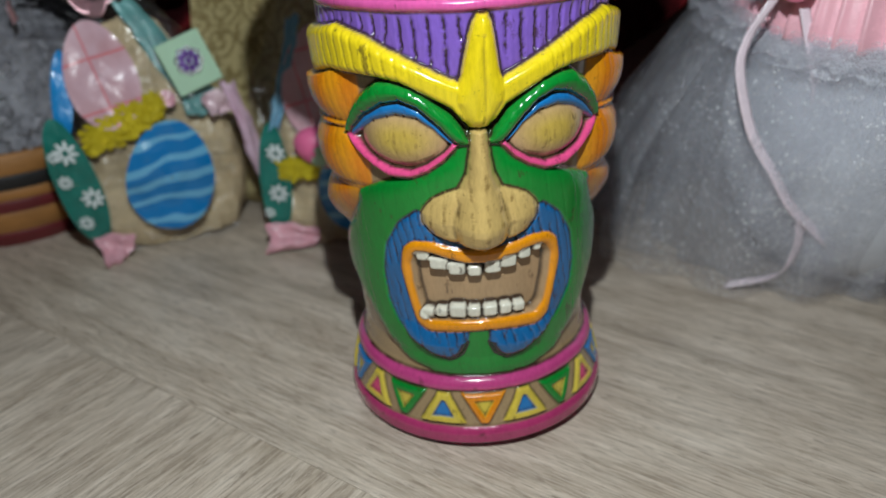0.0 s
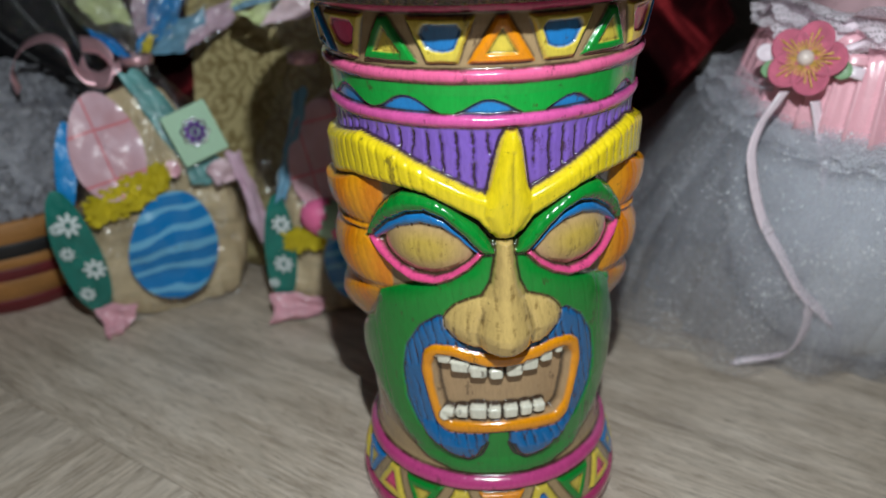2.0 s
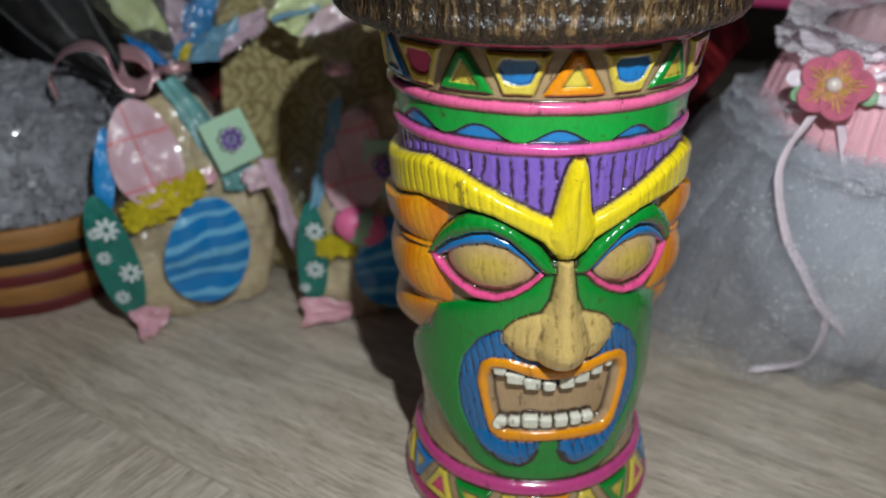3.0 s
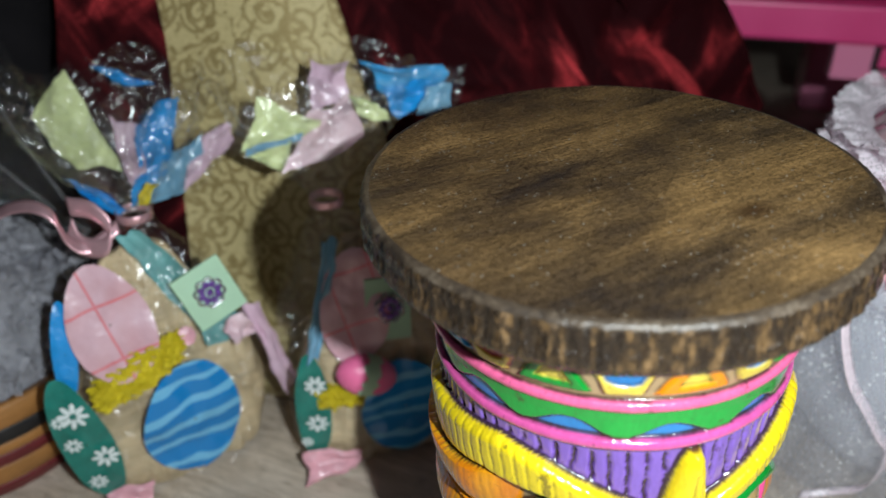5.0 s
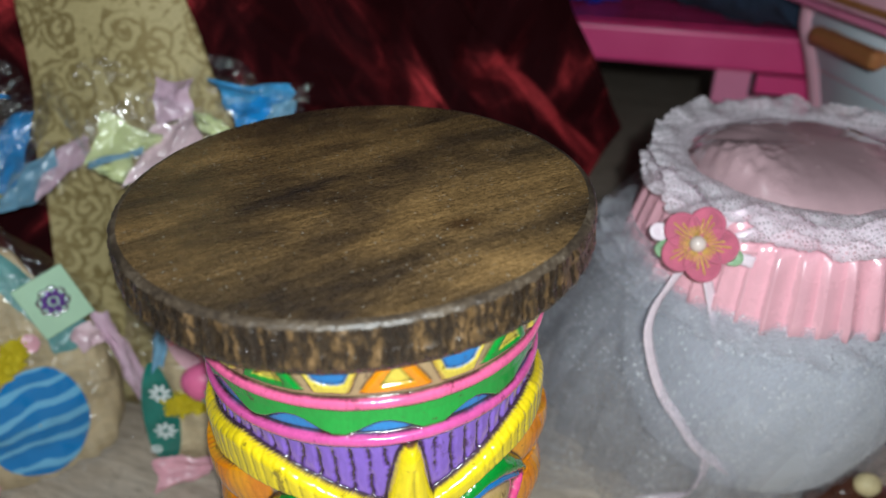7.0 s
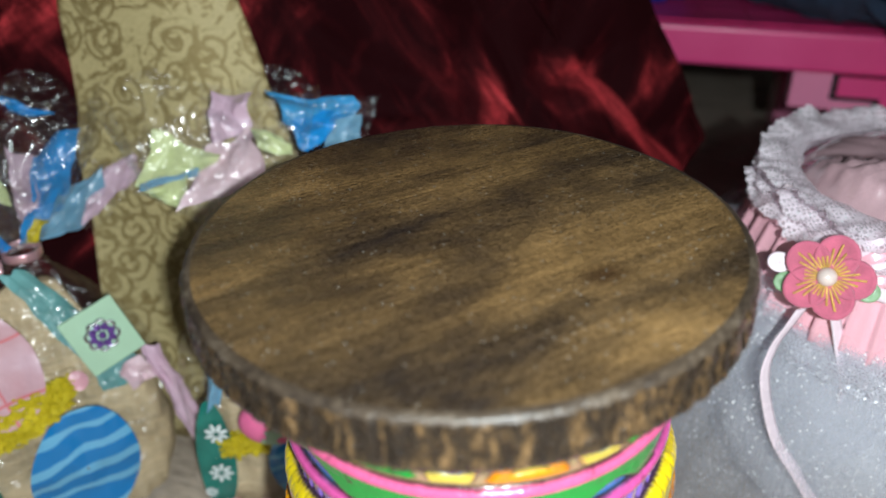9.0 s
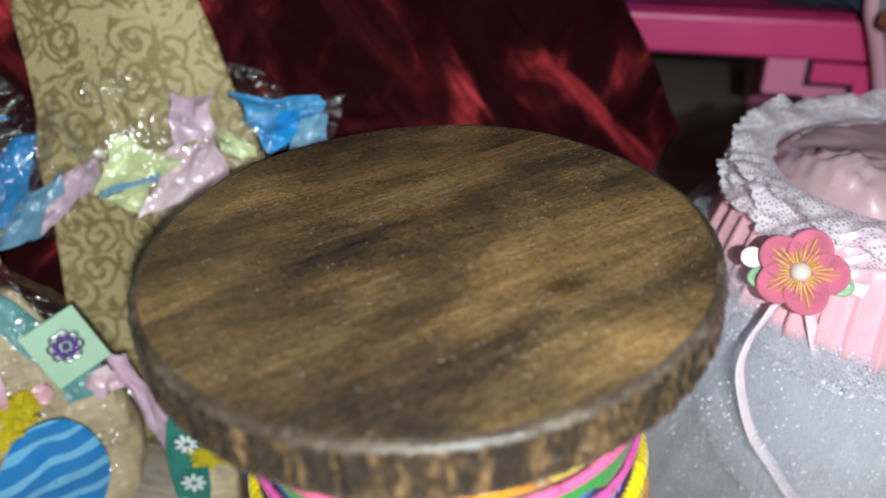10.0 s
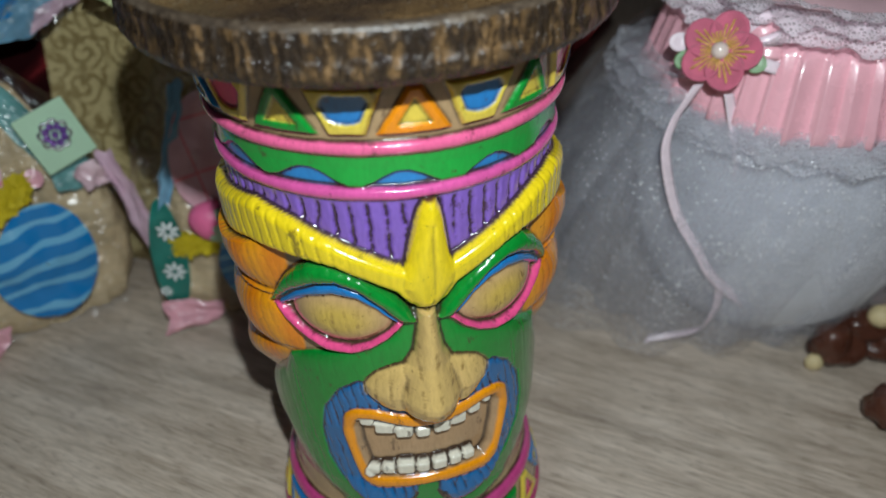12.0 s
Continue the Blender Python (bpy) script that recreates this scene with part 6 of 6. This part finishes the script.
def play_platform():
    toy = base("play_platform", STAGE, "magenta plastic dollhouse floor on stepped pink legs", "toy platform")
    part("deck", box_mesh("deck", (0.02, 0, 0.138), (0.42, 0.34, 0.166), 0.0035, 3), MAGENTA, toy)
    tiles = []
    for i in range(12):
        for j in range(9):
            me = box_mesh("deck_tile", (0, 0, 0), (0.0315, 0.0355, 0.0012), 0.0006, 1) if not tiles else tiles[0]
            if not tiles:
                me.materials.append(MAGENTA_TILE)
                tiles.append(me)
            ob = part("deck_tile", me, None, toy)
            ob.location = (0.028 + i * 0.032, 0.012 + j * 0.036, 0.1660)
    steps = [(0.3185, 0.1375), (0.3185, 0.1125), (0.346, 0.1125), (0.346, 0.086), (0.373, 0.086), (0.373, 0.060), (0.395, 0.060), (0.395, 0.0), (0.42, 0.0), (0.42, 0.1375)]
    part("stepped_leg", prism_mesh("stepped_leg", steps, 0.003, 0.022), PINK, toy, "pink stepped leg")
    line = [(0.3475, 0.1375), (0.3475, 0.1240), (0.3755, 0.1240), (0.3755, 0.1055), (0.393, 0.1055), (0.393, 0.080), (0.410, 0.080), (0.410, 0.0005), (0.4195, 0.0005), (0.4195, 0.1375)]
    part("leg_outline", prism_mesh("leg_outline", [(x - 0.0032, z + (-0.0032 if 0 < i < 7 else 0)) for i, (x, z) in enumerate(line)], -0.001, 0.004, 0), DARK_LINE, toy)
    part("leg_inset", prism_mesh("leg_inset", line, -0.003, 0.004, 0.0005), MAGENTA, toy, "magenta stepped inset")
    part("rear_leg", box_mesh("rear_leg", (0.35, 0.28, 0), (0.41, 0.33, 0.1375), 0.003), PINK, toy)
    part("rear_leg", box_mesh("rear_leg", (0.04, 0.28, 0), (0.10, 0.33, 0.1375), 0.003), PINK, toy)


def jeans():
    rows = []
    line = spline([(0.262, 0.160, 0.19), (0.300, 0.096, 0.19), (0.325, 0.062, 0.19), (0.350, 0.036, 0.19), (0.400, 0.018, 0.19)], 60)
    for p in line:
        rows.append([(p[0] + 0.012 * math.sin(a) * 0.3, p[1] + 0.042 * math.cos(a), 0.1674 + 0.0215 + 0.0205 * math.sin(a) * (1 + 0.12 * math.sin(a * 3))) for a in np.linspace(0, 2 * math.pi, 26, endpoint=False)])
    g = sway(sway(np.array(rows), 0.007, 30, 1), 0.004, 80, 2)
    g[..., 2] = np.maximum(g[..., 2], 0.1674) - 1.3 * np.clip(-0.0025 - g[..., 1], 0, 0.03)
    g[..., 1] = np.where((g[..., 1] < -0.0025) & (g[..., 2] < 0.168), np.minimum(g[..., 1], -0.0025), g[..., 1])
    th = base("doll_jeans", STAGE, "folded navy denim doll jeans on the magenta platform", "jeans")
    part("leg", grid_mesh("leg", g, True), DENIM, th)
    part("seam", tube_mesh("seam", [g[int(k)][17] for k in np.linspace(2, 57, 12)], 0.0008, 60, 6), mat("denim_seam", (0.03, 0.045, 0.09), 0.8, 0.2), th)
    scrap = ball_mesh("blue_toy_block", (0.232, 0.745, 0.1800), (0.026, 0.018, 0.0125), 0.45, 4)
    tagged(part("blue_toy_block", scrap, ROYAL), "small royal blue plastic toy on the platform", "toy block")


def dresser():
    toy = base("doll_dresser", pose(0.335, 0.43, 0), "pink and grey-blue plastic doll dresser with copper-brown handles", "toy dresser")
    # local: x into the dresser, y along its front
    # the front falls back below its top drawer
    bow = lambda z: 0.036 * math.tanh(max(0.0, 0.184 - z) * 0.45 / 0.036)
    def front_plate(name, lo, x0, x1, inset, mt, z0=0.0, z1=0.198, label=""):
        rows = []
        for z in np.linspace(z0, z1, 20):
            e, w = 0.168 - inset, bow(z)
            rows.append([(x0 + w, lo, z), (x0 + w + 0.0006, lo - 0.0004, z), (x1 + w, lo, z), (x1 + w, e, z), (x0 + w + 0.001, e, z), (x0 + w, e - 0.0015, z)])
        bm_me = grid_mesh(name, np.array(rows), True)
        ob = part(name, bm_me, mt, toy, label)
        return ob
    front_plate("carcass", -0.02, 0.004, 0.10, 0.0, PINK)
    front_plate("front_frame", 0.0, 0.0, 0.0045, -0.002, PALE_PINK)
    for z0, z1 in ((0.0, 0.0958), (0.0962, 0.1523), (0.1527, 0.196)):
        front_plate("drawer", 0.052, -0.0016, 0.001, 0.013, GREY_BLUE, z0 + 0.001, z1, "pale grey-blue drawer front")
    rows = []
    for z in np.linspace(0, 0.198, 20):
        rows.append([(bow(z) - 0.006 + 0.012 * (u - 0.5) ** 2 * 4, -0.03 + 0.082 * u, z) for u in np.linspace(0, 1, 12)] + [(bow(z) + 0.02, 0.052, z), (bow(z) + 0.02, -0.03, z)])
    part("corner_post", grid_mesh("corner_post", np.array(rows), True), PINK, toy, "bulging pink corner post")
    part("side_trim", tube_mesh("side_trim", [(bow(z) - 0.0005, 0.158, z) for z in np.linspace(0.002, 0.196, 14)], 0.0062, 50, 10), PALE_PINK, toy, "rounded pale pink edge")
    for z, y0, y1 in ((0.1815, 0.060, 0.131), (0.1300, 0.060, 0.131)):
        x = bow(z)
        bar = part("handle", box_mesh("handle", (x - 0.0160, y0, z - 0.0058), (x - 0.0060, y1, z + 0.0058), 0.0042, 3), COPPER_BROWN, toy, "copper-brown handle")
        for y in (y0 + 0.010, y1 - 0.010):
            part("handle_foot", box_mesh("handle_foot", (x - 0.0075, y - 0.006, z - 0.004), (x + 0.0005, y + 0.006, z + 0.004), 0.0015), COPPER_BROWN, bar)
    part("top", box_mesh("top", (-0.030, -0.06, 0.206), (0.11, 0.178, 0.222), 0.003, 3), PALE_PINK, toy, "pale pink top slab")
    part("top_trim", box_mesh("top_trim", (-0.0315, -0.0615, 0.2095), (0.111, 0.1795, 0.2135), 0.0012, 2), COPPER_BROWN, toy, "brown edge stripe")
    part("top_mould", box_mesh("top_mould", (-0.020, -0.05, 0.198), (0.10, 0.170, 0.206), 0.002, 2), PINK, toy)


play_platform()
jeans()
dresser()


# ---- brown ornaments on the floor ----
def nut_cluster(name, at, lumps, ends, label):
    th = base(name, Matrix.Translation(at), label, "brown ornament", "brown ornaments")
    for c, r in lumps:
        part("lump", ball_mesh("lump", c, r, 0.28, 3, 40), CHOCOLATE, th)
    for c, r in ends:
        part("cream_end", ball_mesh("cream_end", c, r, 0.08, 3, 40), CREAM, th, "cream-coloured end")


nut_cluster("brown_ornament", (0.252, 0.331, 0), (((0, 0, 0.009), (0.014, 0.010, 0.009)), ((0.012, 0.004, 0.018), (0.013, 0.010, 0.009)), ((-0.006, -0.002, 0.013), (0.010, 0.008, 0.010)), ((0.024, 0.0, 0.010), (0.013, 0.011, 0.0095))), (((-0.0135, -0.005, 0.0045), (0.0045, 0.0035, 0.0045)), ((0.014, -0.002, 0.0275), (0.0062, 0.0055, 0.0055))), "glossy dark brown ornament with cream ends on the floor")
nut_cluster("brown_ornament", (0.254, 0.290, 0), (((0, 0, 0.010), (0.012, 0.010, 0.010)), ((0.016, 0.004, 0.013), (0.012, 0.011, 0.012))), (((-0.003, -0.0085, 0.011), (0.0040, 0.0022, 0.0052)), ((0.010, -0.006, 0.0205), (0.0055, 0.0040, 0.0065))), "glossy dark brown ornament with cream dots on the floor")


def red_ornament():
    bm = bmesh.new()
    for c, r in (((0, 0, 0.018), (0.016, 0.013, 0.018)), ((-0.010, -0.004, 0.026), (0.009, 0.008, 0.010)), ((-0.006, 0.006, 0.042), (0.010, 0.008, 0.012)), ((-0.013, 0.002, 0.050), (0.005, 0.0045, 0.006)), ((0.014, 0.004, 0.024), (0.012, 0.010, 0.016))):
        made = bmesh.ops.create_icosphere(bm, subdivisions=3, radius=1)["verts"]
        for v in made:
            v.co = Vector((v.co.x * r[0], v.co.y * r[1], v.co.z * r[2])) + Vector(c)
    ob = part("red_brown_ornament", bm_mesh("red_brown_ornament", bm, True), TERRACOTTA)
    ob.location = (0.297, 0.322, 0)
    rm = ob.modifiers.new("merge", "REMESH")
    rm.mode, rm.voxel_size, rm.use_smooth_shade = "VOXEL", 0.0011, True
    tagged(ob, "glossy red-brown moulded ornament on the floor", "brown ornament", "brown ornaments")


red_ornament()
